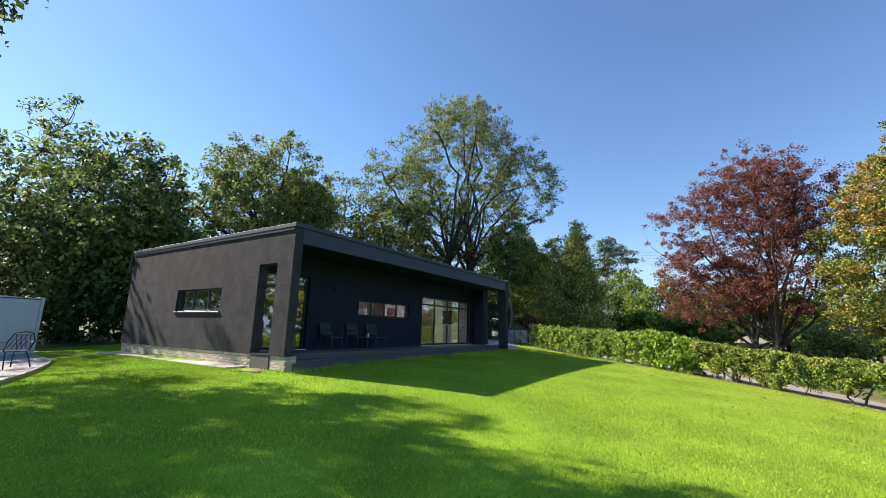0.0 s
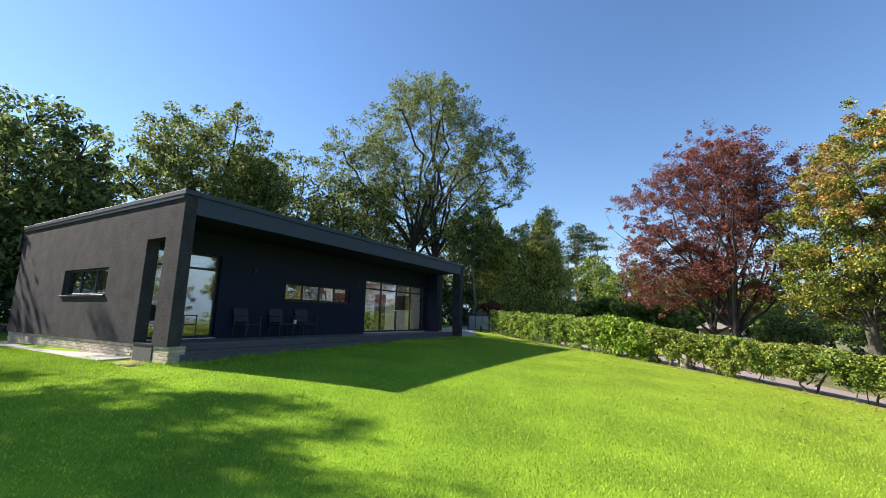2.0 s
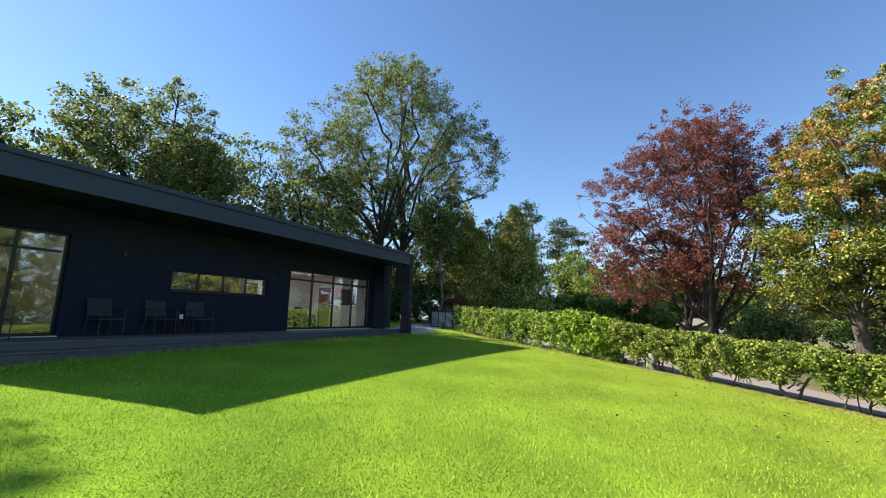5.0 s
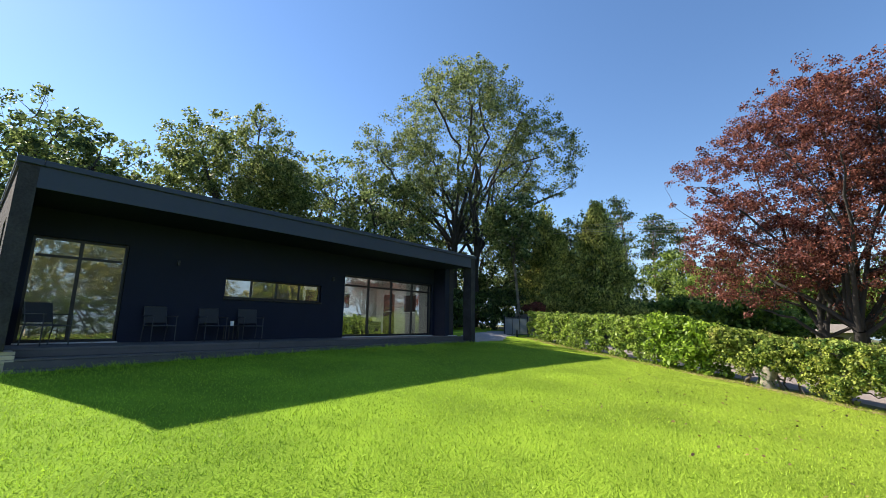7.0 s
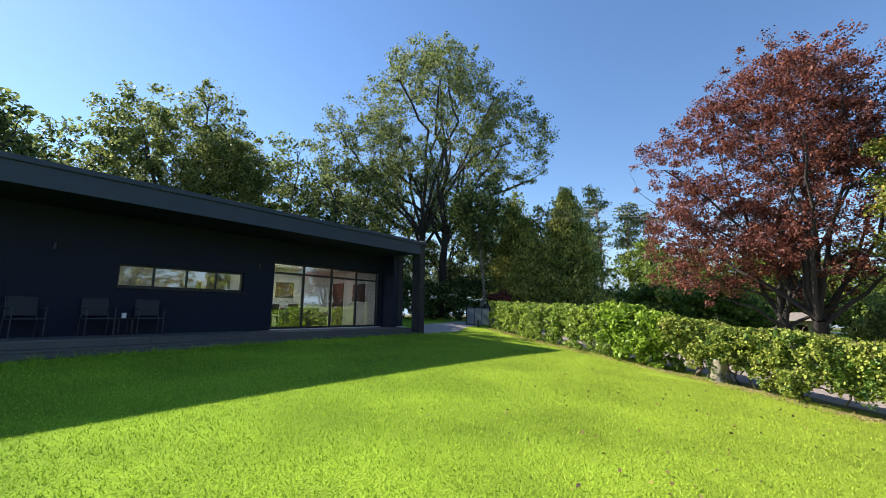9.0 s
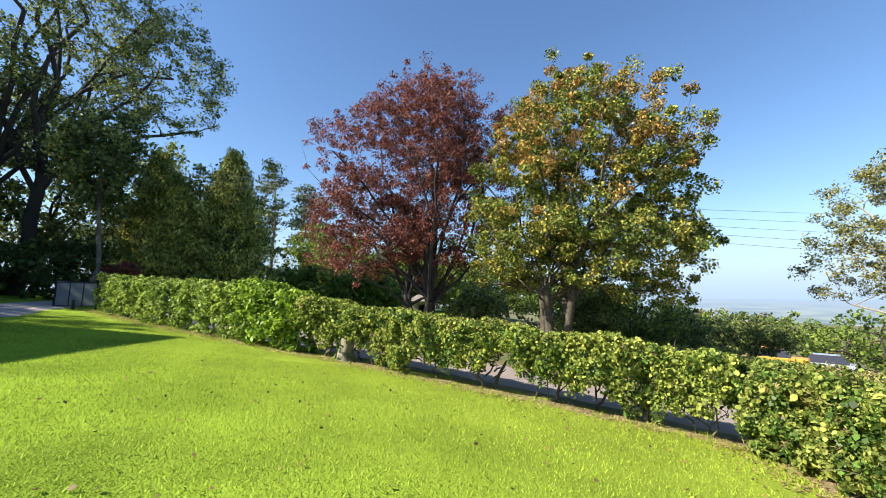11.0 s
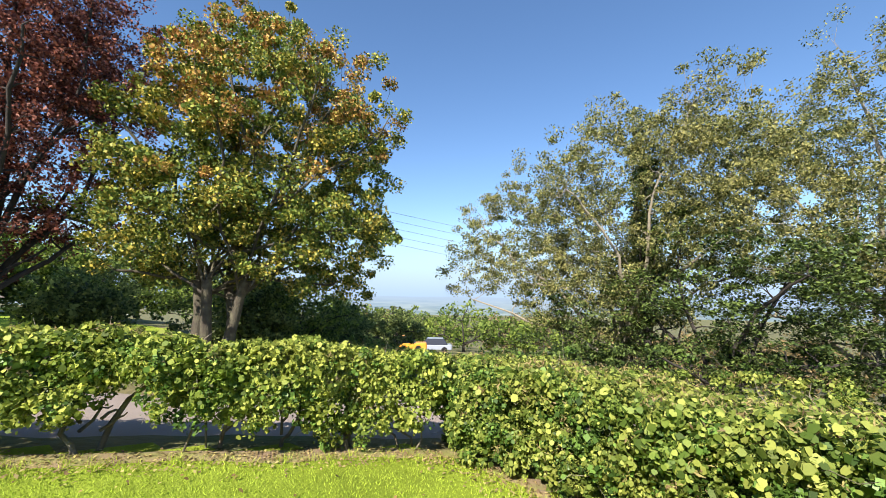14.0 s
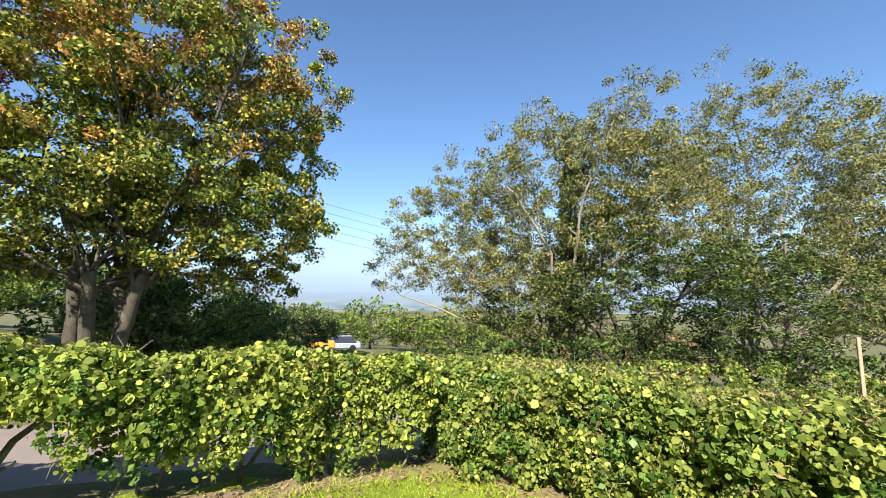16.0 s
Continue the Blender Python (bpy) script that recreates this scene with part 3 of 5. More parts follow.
def sofa(x, y, w):
    s = thing("sofa", (x, y, 0.93), "dark cloth sofa seen through the glass", "sofa")
    part("seat", block(x - 0.45, y - w / 2, 1.0, x + 0.45, y + w / 2, 1.37, bevel=0.06), SOFA, s)
    part("backrest", block(x - 0.45, y - w / 2, 1.37, x - 0.2, y + w / 2, 1.75, bevel=0.07), SOFA, s)
    for k in (-1, 1):
        part("armrest", block(x - 0.2, y + k * (w / 2 - 0.1) - 0.1, 1.37, x + 0.45, y + k * (w / 2 - 0.1) + 0.1, 1.55, bevel=0.05), SOFA, s)
    part("plinth", block(x - 0.4, y - w / 2 + 0.05, 0.93, x + 0.4, y + w / 2 - 0.05, 1.0), SOFA, s)


sofa(-14.6, 19.4, 2.0)


def rooflight(x, y, w, d, watts):
    """An added lamp below the ceiling that brightens the room, with an unseen dark block on the roof above it."""
    r = part("rooflight", block(x - w / 2, y - d / 2, ZR - 0.099, x + w / 2, y + d / 2, ZR - 0.03, bevel=0.01), FRAME, house, "dark block on the roof above an added lamp")
    lamp = new("room_fill_lamp", bpy.data.lights.new("room_fill_lamp", "AREA"))
    lamp.data.shape, lamp.data.size, lamp.data.size_y, lamp.data.energy = "RECTANGLE", w, d, watts
    lamp.data.color = (0.92, 0.96, 1.0)
    lamp.location = (x, y, 3.48)


# two added lamps lift the dark rooms; no such source is known there
rooflight(-14.0, 18.2, 1.0, 3.6, 30)
rooflight(-14.0, 13.0, 1.0, 2.4, 2.5)


def dining_set(x, y):
    t = thing("dining_table", (x, y, 0.93), "dark wooden dining table behind the glass", "table")
    part("tabletop", block(x - 0.45, y - 0.8, 1.64, x + 0.45, y + 0.8, 1.68, bevel=0.008), SOFA, t)
    for a in (-0.38, 0.38):
        for b in (-0.72, 0.72):
            part("leg", block(x + a - 0.03, y + b - 0.03, 0.93, x + a + 0.03, y + b + 0.03, 1.64), SOFA, t)


dining_set(-13.2, 17.0)


def dining_chair(x, y, turn):
    m = pose(x, y, 0.93, 0, 0, turn)
    c = new("dining_chair")
    c.matrix_basis = m
    tagged(c, "dark dining chair at the table indoors", "chair", "dining chairs")
    part("seat", block(-0.22, -0.22, 0.43, 0.22, 0.22, 0.47, bevel=0.01, m=m), SOFA, c)
    part("backrest", block(-0.22, -0.22, 0.55, 0.22, -0.18, 0.92, bevel=0.01, m=m), SOFA, c)
    for a in (-0.19, 0.19):
        part("leg", block(a - 0.02, 0.17, 0, a + 0.02, 0.21, 0.43, m=m), SOFA, c)
        part("leg", block(a - 0.02, -0.22, 0, a + 0.02, -0.18, 0.55, m=m), SOFA, c)
    return c


first_dining = dining_chair(-12.5, 16.6, 90)
copy_thing(first_dining, pose(-12.5, 17.4, 0.93, 0, 0, 95))
copy_thing(first_dining, pose(-13.9, 16.6, 0.93, 0, 0, -90))
copy_thing(first_dining, pose(-13.9, 17.4, 0.93, 0, 0, -85))
part("inner_door", block(-15.497, 16.9, 0.94, -15.46, 17.8, 2.95, bevel=0.01), ART, house, "dark brown inner door")
part("inner_door", block(-14.9, 21.14, 0.94, -14.1, 21.177, 2.95, bevel=0.01), ART, house, "dark brown inner door")
far_picture = thing("picture", (-12.9, 21.16, 2.0), "dark framed picture on a pale wall", "picture")
part("frame", block(-13.4, 21.145, 2.05, -12.4, 21.178, 2.85, bevel=0.006), FRAME, far_picture)
part("canvas", block(-13.36, 21.138, 2.09, -12.44, 21.143, 2.81), ART, far_picture)
for y, w, h in ((18.9, 0.9, 0.7),):
    p = thing("picture", (-15.47, y, 2.2), "dark framed picture on a pale wall", "picture")
    part("frame", block(-15.495, y - w / 2, 2.2, -15.465, y + w / 2, 2.2 + h, bevel=0.006), FRAME, p)
    part("canvas", block(-15.463, y - w / 2 + 0.04, 2.24, -15.46, y + w / 2 - 0.04, 2.16 + h), ART, p)

# the deck
deck = tagged(part("deck", block(XW + 0.003, Y0 + 0.30, 0.25, XF - 0.42, 21.28, ZD - 0.045), FRAME), "grey weathered timber deck along the veranda", "deck")


def board(name, x0, y0, z0, x1, y1, z1, parent, store={}):
    key = (round(x1 - x0, 3), round(y1 - y0, 3), round(z1 - z0, 3))
    if key not in store:
        me = bpy.data.meshes.new(name)
        bm = block(-key[0] / 2, -key[1] / 2, -key[2] / 2, key[0] / 2, key[1] / 2, key[2] / 2, bevel=0.004)
        bm.to_mesh(me)
        bm.free()
        me.materials.append(DECK)
        store[key] = me
    ob = new(name, store[key])
    ob.location = ((x0 + x1) / 2, (y0 + y1) / 2, (z0 + z1) / 2)
    return attach(ob, parent)


for k in range(11):
    x = XW + 0.01 + k * 0.142
    for a, b in ((7.33, 12.1), (12.11, 16.7), (16.71, 21.26)):
        board("deck_board", x, a, ZD - 0.04, x + 0.136, b, ZD, deck)
# one step down the front, and the boards of both risers
step = tagged(part("deck_step", block(XF - 0.42, Y0 + 0.32, 0.2, XF - 0.06, 21.26, 0.735), FRAME), "grey timber step along the deck's front", "step")
for a, b in ((7.34, 12.1), (12.11, 16.7), (16.71, 21.26)):
    for k in range(2):
        board("tread_board", XF - 0.395 + k * 0.18, a, 0.74, XF - 0.22 + k * 0.18, b, 0.775, step)
    for z in (0.30, 0.445, 0.59):
        board("riser_board", XF - 0.055, a, z, XF - 0.03, b, z + 0.14, step)
    board("riser_board", XF - 0.415, a, 0.78, XF - 0.392, b, 0.908, deck)
part("slot_boards", block(-10.78, Y0 + 0.02, 0.42, -9.95, Y0 + 0.10, 0.945), DECK, house, "dark boards below the slot")

# brick plinth below the end wall, with a slab at its foot
plinth = part("plinth", block(XB + 0.03, Y0 + 0.05, 0.1, -10.79, Y0 + 0.26, 0.918), MORTAR, house)
plinth_pillar = part("plinth", block(-9.94, Y0 + 0.05, 0.1, XF - 0.05, Y0 + 0.40, 0.918), MORTAR, house)
part("slab", block(XB - 0.2, Y0 - 0.62, 0.1, -10.86, Y0 + 0.04, 0.585, bevel=0.01), SLAB, house, "pale concrete slab at the wall's foot")


def sunshine_chair(x, y, turn):
    """A slung garden armchair."""
    m = pose(x, y, ZD, 0, 0, turn)
    c = new("garden_chair")
    c.matrix_basis = m
    tagged(c, "grey metal garden armchair with a woven sling", "chair", "chairs along the veranda")
    def put(name, bm, mat):
        bmesh.ops.transform(bm, matrix=m, verts=bm.verts)
        return part(name, bm, mat, c)
    put("seat", block(-0.24, -0.24, 0.41, 0.24, 0.24, 0.43, bevel=0.008), CHAIR_MESH)
    back = pose(0, -0.23, 0.42, 14)
    put("backrest", block(-0.25, -0.015, 0.06, 0.25, 0.01, 0.48, bevel=0.006, m=back), CHAIR_MESH)
    put("back_frame", rods([[back @ Vector(p) for p in ((-0.26, 0, -0.02), (-0.26, 0, 0.49), (0.26, 0, 0.49), (0.26, 0, -0.02))]], 0.013), CHAIR_METAL)
    for s in (-1, 1):
        put("leg", rods([[(s * 0.27, 0.25, 0), (s * 0.27, 0.24, 0.64)]], 0.013), CHAIR_METAL)
        put("leg", rods([[(s * 0.27, -0.3, 0), (s * 0.27, -0.22, 0.44)]], 0.013), CHAIR_METAL)
        put("armrest", block(s * 0.27 - 0.025, -0.3, 0.64, s * 0.27 + 0.025, 0.27, 0.665, bevel=0.006), CHAIR_METAL)
        put("side_rail", rods([[(s * 0.27, -0.26, 0.41), (s * 0.27, 0.25, 0.41)]], 0.012), CHAIR_METAL)
    put("front_rail", rods([[(-0.27, 0.25, 0.41), (0.27, 0.25, 0.41)]], 0.012), CHAIR_METAL)
    return c


first_chair = sunshine_chair(-10.85, 10.05, -82)
copy_thing(first_chair, pose(-10.85, 11.3, ZD, 0, 0, -88))
copy_thing(first_chair, pose(-10.85, 12.35, ZD, 0, 0, -95))
copy_thing(first_chair, pose(-10.6, 7.95, ZD, 0, 0, -60))
side_table = thing("side_table", (-10.85, 11.82, ZD), "small dark side table between two chairs", "table")
part("tabletop", block(-11.05, 11.66, ZD + 0.40, -10.65, 11.98, ZD + 0.42, bevel=0.005), FRAME, side_table)
for a in (-11.02, -10.68):
    for b in (11.69, 11.95):
        part("leg", block(a - 0.012, b - 0.012, ZD, a + 0.012, b + 0.012, ZD + 0.40), FRAME, side_table)
mug = tagged(part("mug", rods([[(-10.8, 11.8, ZD + 0.42), (-10.8, 11.8, ZD + 0.55)]], 0.05, 10)
                  , WHITE), "white mug on the side table", "mug")

# ---- the corner by the container ----
patio_line = [(-15.6, 4.1), (-14.6, 3.75), (-13.2, 3.1), (-12.0, 2.4), (-11.6, 1.2), (-11.6, -1.0)]


def patio():
    bm = bmesh.new()
    rim = [(-30, 5.2), (-20, 4.9), (-17.2, 4.55)] + patio_line + [(-11.6, -8), (-30, -8)]
    top = [bm.verts.new((x, y, ground_z(x, y) + 0.045)) for x, y in rim]
    bm.faces.new(top)
    got = bmesh.ops.extrude_face_region(bm, geom=bm.faces[:])["geom"]
    bmesh.ops.translate(bm, vec=(0, 0, -0.25), verts=[g for g in got if isinstance(g, bmesh.types.BMVert)])
    bmesh.ops.recalc_face_normals(bm, faces=bm.faces)
    bmesh.ops.triangulate(bm, faces=bm.faces)
    return tagged(part("gravel_patio", bm, GRAVEL), "pale gravel patio edged with timber", "patio", kind="structure")


patio()
edging = thing("timber_edging", (-13.2, 3.1, 0.3), "pale curved timber edging round the gravel", "edging")
for (x0, y0), (x1, y1) in zip([(-17.2, 4.55)] + patio_line, patio_line):
    n = 3
    for k in range(n):
        a = (x0 + (x1 - x0) * k / n, y0 + (y1 - y0) * k / n)
        b = (x0 + (x1 - x0) * (k + 1) / n, y0 + (y1 - y0) * (k + 1) / n)
        L, ang = math.hypot(b[0] - a[0], b[1] - a[1]), math.atan2(b[1] - a[1], b[0] - a[0])
        mz = ground_z((a[0] + b[0]) / 2, (a[1] + b[1]) / 2)
        part("board", block(-L / 2, -0.02, -0.15, L / 2, 0.02, 0.10, bevel=0.004, m=pose((a[0] + b[0]) / 2, (a[1] + b[1]) / 2, mz, 0, 0, math.degrees(ang))), TIMBER, edging)


def container(x, y, turn):
    """A steel shipping container, corrugated, with a roof rail."""
    z = ground_z(x, y)
    m = pose(x, y, z, 0, 0, turn)
    c = new("shipping_container")
    c.matrix_basis = m
    tagged(c, "pale blue corrugated steel container on the gravel", "container")
    bm, n, length, wide, high = bmesh.new(), 40, 6.0, 2.4, 2.35
    for yy, sgn in ((0, -1), (wide, 1)):
        prev = None
        for k in range(n + 1):
            d = 0.05 * sgn * (1 if (k // 2) % 2 else 0)
            pair = [bm.verts.new((length * k / n, yy + d, zz)) for zz in (0.15, high - 0.1)]
            if prev:
                bm.faces.new((prev[0], pair[0], pair[1], prev[1]))
            prev = pair
    bmesh.ops.transform(bm, matrix=m, verts=bm.verts)
    part("side", bm, CONTAINER, c)
    for nm, cs in (("roof", (0.02, 0, high - 0.06, length - 0.02, wide, high - 0.02)), ("floor", (0, 0.0, 0.0, length, wide, 0.15)), ("end", (0, 0.06, 0.15, 0.05, wide - 0.06, high - 0.1)), ("end", (length - 0.05, 0.06, 0.15, length, wide - 0.06, high - 0.1))):
        part(nm, block(*cs, m=m), CONTAINER, c)
    for yy in (-0.07, wide - 0.03):
        part("top_rail", block(0, yy, high - 0.1, length, yy + 0.1, high, bevel=0.01, m=m), CONTAINER, c)
    for xx in (-0.01, length - 0.09):
        for yy in (-0.06, wide - 0.04):
            part("corner_post", block(xx, yy, 0.0, xx + 0.1, yy + 0.1, high - 0.1, m=m), CONTAINER, c)
    return c


container(-26.6, 1.2, 15)


def iron_chair(x, y, turn):
    z = ground_z(x, y) + 0.045
    m = pose(x, y, z, 0, 0, turn)
    c = new("patio_chair")
    c.matrix_basis = m
    tagged(c, "black cast-iron garden armchair with a lattice back", "chair", "chairs on the gravel")
    def put(name, paths, r=0.013):
        bm = rods([[m @ Vector(p) for p in path] for path in paths], r)
        return part(name, bm, IRON, c)
    ring = lambda rx, ry, cx, cy, zz, n=14: [(cx + rx * math.cos(2 * math.pi * k / n), cy + ry * math.sin(2 * math.pi * k / n), zz) for k in range(n + 1)]
    put("seat", [ring(0.25, 0.24, 0, 0, 0.43)] + [[(-0.24 + 0.08 * k, -0.2, 0.43), (-0.24 + 0.08 * k, 0.2, 0.43)] for k in range(7)] + [[(-0.2, -0.2 + 0.1 * k, 0.43), (0.2, -0.2 + 0.1 * k, 0.43)] for k in range(5)], 0.014)
    put("back_frame", [[(-0.27, -0.2, 0.43), (-0.29, -0.33, 0.7), (-0.2, -0.38, 0.9), (0, -0.4, 0.94), (0.2, -0.38, 0.9), (0.29, -0.33, 0.7), (0.27, -0.2, 0.43)]], 0.016)
    put("lattice", [[(-0.26 + 0.1 * k, -0.27, 0.5), (-0.12 + 0.1 * k, -0.385, 0.88)] for k in range(4)] + [[(0.26 - 0.1 * k, -0.27, 0.5), (0.12 - 0.1 * k, -0.385, 0.88)] for k in range(4)], 0.010)
    for s in (-1, 1):
        put("armrest", [[(s * 0.28, -0.3, 0.66), (s * 0.33, -0.05, 0.68), (s * 0.31, 0.2, 0.65), (s * 0.27, 0.23, 0.44)]], 0.015)
        put("leg", [[(s * 0.22, 0.2, 0.43), (s * 0.25, 0.27, 0.2), (s * 0.24, 0.25, 0.0)]], 0.016)
        put("leg", [[(s * 0.22, -0.2, 0.43), (s * 0.27, -0.3, 0.2), (s * 0.29, -0.36, 0.0)]], 0.016)
    return c


first_iron = iron_chair(-15.3, 3.2, 110)
copy_thing(first_iron, pose(-16.6, 1.6, ground_z(-16.6, 1.6) + 0.045, 0, 0, -40))
tbl = thing("patio_table", (-16.1, 2.4, ground_z(-16.1, 2.4) + 0.045), "round black cast-iron garden table on gravel", "table")
_z = ground_z(-16.1, 2.4) + 0.045
part("tabletop", rods([[(-16.1, 2.4, _z + 0.69), (-16.1, 2.4, _z + 0.72)]], 0.42, 24), IRON, tbl)
part("pedestal", rods([[(-16.1, 2.4, _z), (-16.1, 2.4, _z + 0.69)]], 0.045, 10), IRON, tbl)
for k in range(3):
    a = k * 2.1
    part("foot", rods([[(-16.1, 2.4, _z + 0.2), (-16.1 + 0.3 * math.cos(a), 2.4 + 0.3 * math.sin(a), _z + 0.02)]], 0.02), IRON, tbl)

# ---- gate, gravel and outbuildings beyond the house ----
ribbon("gravel_path", [(-10.6, 21.9), (-10.9, 24.5), (-12.6, 27.5), (-14.5, 33)], (1.5, 1.3), GRAVEL, 0.035, "pale gravel path past the house's far end", "path")


def fence_panel(x0, y0, x1, y1, h=1.15):
    z = (ground_z(x0, y0) + ground_z(x1, y1)) / 2
    L, ang = math.hypot(x1 - x0, y1 - y0), math.degrees(math.atan2(y1 - y0, x1 - x0))
    m = pose(x0, y0, z, 0, 0, ang)
    f = new("metal_gate")
    f.matrix_basis = m
    tagged(f, "dark metal gate with grey infill panels", "gate", "gates by the hedge")
    for a in (0, L - 0.06):
        part("post", block(a, -0.03, -0.1, a + 0.06, 0.03, h + 0.06, bevel=0.005, m=m), FRAME, f)
    for zz in (0.08, h - 0.04):
        part("rail", block(0.06, -0.02, zz, L - 0.06, 0.02, zz + 0.04, m=m), FRAME, f)
    n = 3
    for k in range(n):
        w = (L - 0.12) / n
        part("panel", block(0.06 + k * w + 0.02, -0.012, 0.13, 0.06 + (k + 1) * w - 0.02, 0.012, h - 0.05, bevel=0.004, m=m), PANEL_GREY, f)
        if k:
            part("bar", block(0.06 + k * w - 0.015, -0.016, 0.12, 0.06 + k * w + 0.015, 0.016, h - 0.04, m=m), FRAME, f)
    return f


fence_panel(-12.95, 29.9, -11.3, 30.1)
fence_panel(-13.0, 30.0, -13.5, 32.6)
bollard = tagged(part("bollard", rods([[(-11.6, 29.2, 0.55), (-11.6, 29.2, 1.15)]], 0.06, 12), FRAME), "short dark metal bollard on the gravel", "bollard")
shelter = thing("stone_shelter", (-14.0, 36.5, 0.6), "low stone outbuilding with a weathered grey roof", "shed")
part("wall", block(-16.2, 35.2, 0.3, -11.2, 37.6, 1.75), STONE, shelter)
_bm = bmesh.new()
_r = [_bm.verts.new(p) for p in ((-16.5, 34.9, 1.7), (-10.9, 34.9, 1.7), (-10.9, 37.9, 1.7), (-16.5, 37.9, 1.7), (-15.6, 36.4, 2.35), (-11.8, 36.4, 2.35))]
for f in ((0, 1, 5, 4), (2, 3, 4, 5), (1, 2, 5), (3, 0, 4), (3, 2, 1, 0)):
    _bm.faces.new([_r[k] for k in f])
part("roof", _bm, THATCH, shelter)


def hut(x, y, z, w, d, h, mat, roof, label, name="garden_hut", category="hut", ridge=0.5):
    t = thing(name, (x, y, z), label, category)
    part("wall", pierced([-w / 2, w / 2], [0, h], [(-0.35, 0.0, 0.35, h * 0.75)], lambda u, zz, dd: (x + u, y - d / 2 + dd, z + zz), 0.15), mat, t)
    part("wall", block(x - w / 2, y - d / 2 + 0.16, z, x - w / 2 + 0.15, y + d / 2, z + h), mat, t)
    part("wall", block(x + w / 2 - 0.15, y - d / 2 + 0.16, z, x + w / 2, y + d / 2, z + h), mat, t)
    part("wall", block(x - w / 2 + 0.15, y + d / 2 - 0.15, z, x + w / 2 - 0.15, y + d / 2, z + h), mat, t)
    bm = bmesh.new()
    e = 0.3
    c = [bm.verts.new(p) for p in ((x - w / 2 - e, y - d / 2 - e, z + h), (x + w / 2 + e, y - d / 2 - e, z + h), (x + w / 2 + e, y + d / 2 + e, z + h), (x - w / 2 - e, y + d / 2 + e, z + h), (x - w * 0.2, y, z + h + ridge), (x + w * 0.2, y, z + h + ridge))]
    for f in ((0, 1, 5, 4), (2, 3, 4, 5), (1, 2, 5), (3, 0, 4), (3, 2, 1, 0)):
        bm.faces.new([c[k] for k in f])
    part("roof", bm, roof, t)
    return t


hut(4.2, 55, -0.2, 2.6, 2.6, 1.35, STONE, THATCH, "small stone hut with a pale pitched roof under the trees", ridge=0.7)
hut(-14.6, 68, 0.3, 2.9, 2.6, 3.9, RUST, RUST, "small orange-brown boarded hut beyond the hedge", ridge=0.12)
rail = thing("white_rail", (8.8, 56.3, -0.2), "low white rail across the far grass", "rail")
part("top_rail", block(3.5, 56.3, 0.12, 13.5, 56.4, 0.26), WHITE, rail)
for k in range(6):
    part("post", block(3.6 + k * 1.95, 56.31, -0.3, 3.7 + k * 1.95, 56.39, 0.12), WHITE, rail)


def vehicle(name, x, y, z, turn, paint, label, cab=(0.3, 0.85), size=(4.2, 1.75, 1.45)):
    """A parked car: body, cabin, windows and wheels."""
    L, W, H = size
    m = pose(x, y, z, 0, 0, turn)
    c = new(name)
    c.matrix_basis = m
    tagged(c, label, "car")
    part("body", block(-L / 2, -W / 2, 0.28, L / 2, W / 2, H * 0.58, bevel=0.09, m=m), paint, c)
    bm = bmesh.new()
    lo, hi = -L / 2 + L * cab[0] - 0.25, -L / 2 + L * cab[1] + 0.2
    q = [bm.verts.new(m @ Vector(p)) for p in ((lo, -W / 2 + 0.06, H * 0.57), (hi, -W / 2 + 0.06, H * 0.57), (hi, W / 2 - 0.06, H * 0.57), (lo, W / 2 - 0.06, H * 0.57), (lo + 0.55, -W / 2 + 0.2, H), (hi - 0.45, -W / 2 + 0.2, H), (hi - 0.45, W / 2 - 0.2, H), (lo + 0.55, W / 2 - 0.2, H))]
    for f in ((0, 1, 5, 4), (1, 2, 6, 5), (2, 3, 7, 6), (3, 0, 4, 7), (4, 5, 6, 7)):
        bm.faces.new([q[k] for k in f])
    part("cabin", bm, CAR_DARK, c, "dark glazed cabin")
    part("roof", block(lo + 0.6, -W / 2 + 0.22, H + 0.002, hi - 0.5, W / 2 - 0.22, H + 0.03, bevel=0.01, m=m), paint, c)
    for a in (-L * 0.31, L * 0.31):
        for b in (-W / 2 + 0.02, W / 2 - 0.02):
            part("wheel", rods([[m @ Vector((a, b - 0.1, 0.32)), m @ Vector((a, b + 0.1, 0.32))]], 0.32, 16), FRAME, c)
    return c


vehicle("parked_car", 36.4, 41.5, ground_z(36.4, 41.5), -50, CAR_PALE, "pale car with dark windows parked beyond the hedge")
vehicle("works_van", 32.0, 41.2, ground_z(32.0, 41.2), -48, ORANGE, "orange van parked beyond the hedge", cab=(0.05, 0.7))

# ---- hedges ----


def along(line, step):
    pts, ways = [], []
    for (x0, y0), (x1, y1) in zip(line, line[1:]):
        L = math.hypot(x1 - x0, y1 - y0)
        for k in range(max(1, int(L / step))):
            f = k / max(1, int(L / step))
            pts.append((x0 + (x1 - x0) * f, y0 + (y1 - y0) * f))
            ways.append(((x1 - x0) / L, (y1 - y0) / L))
    return np.array(pts), np.array(ways)


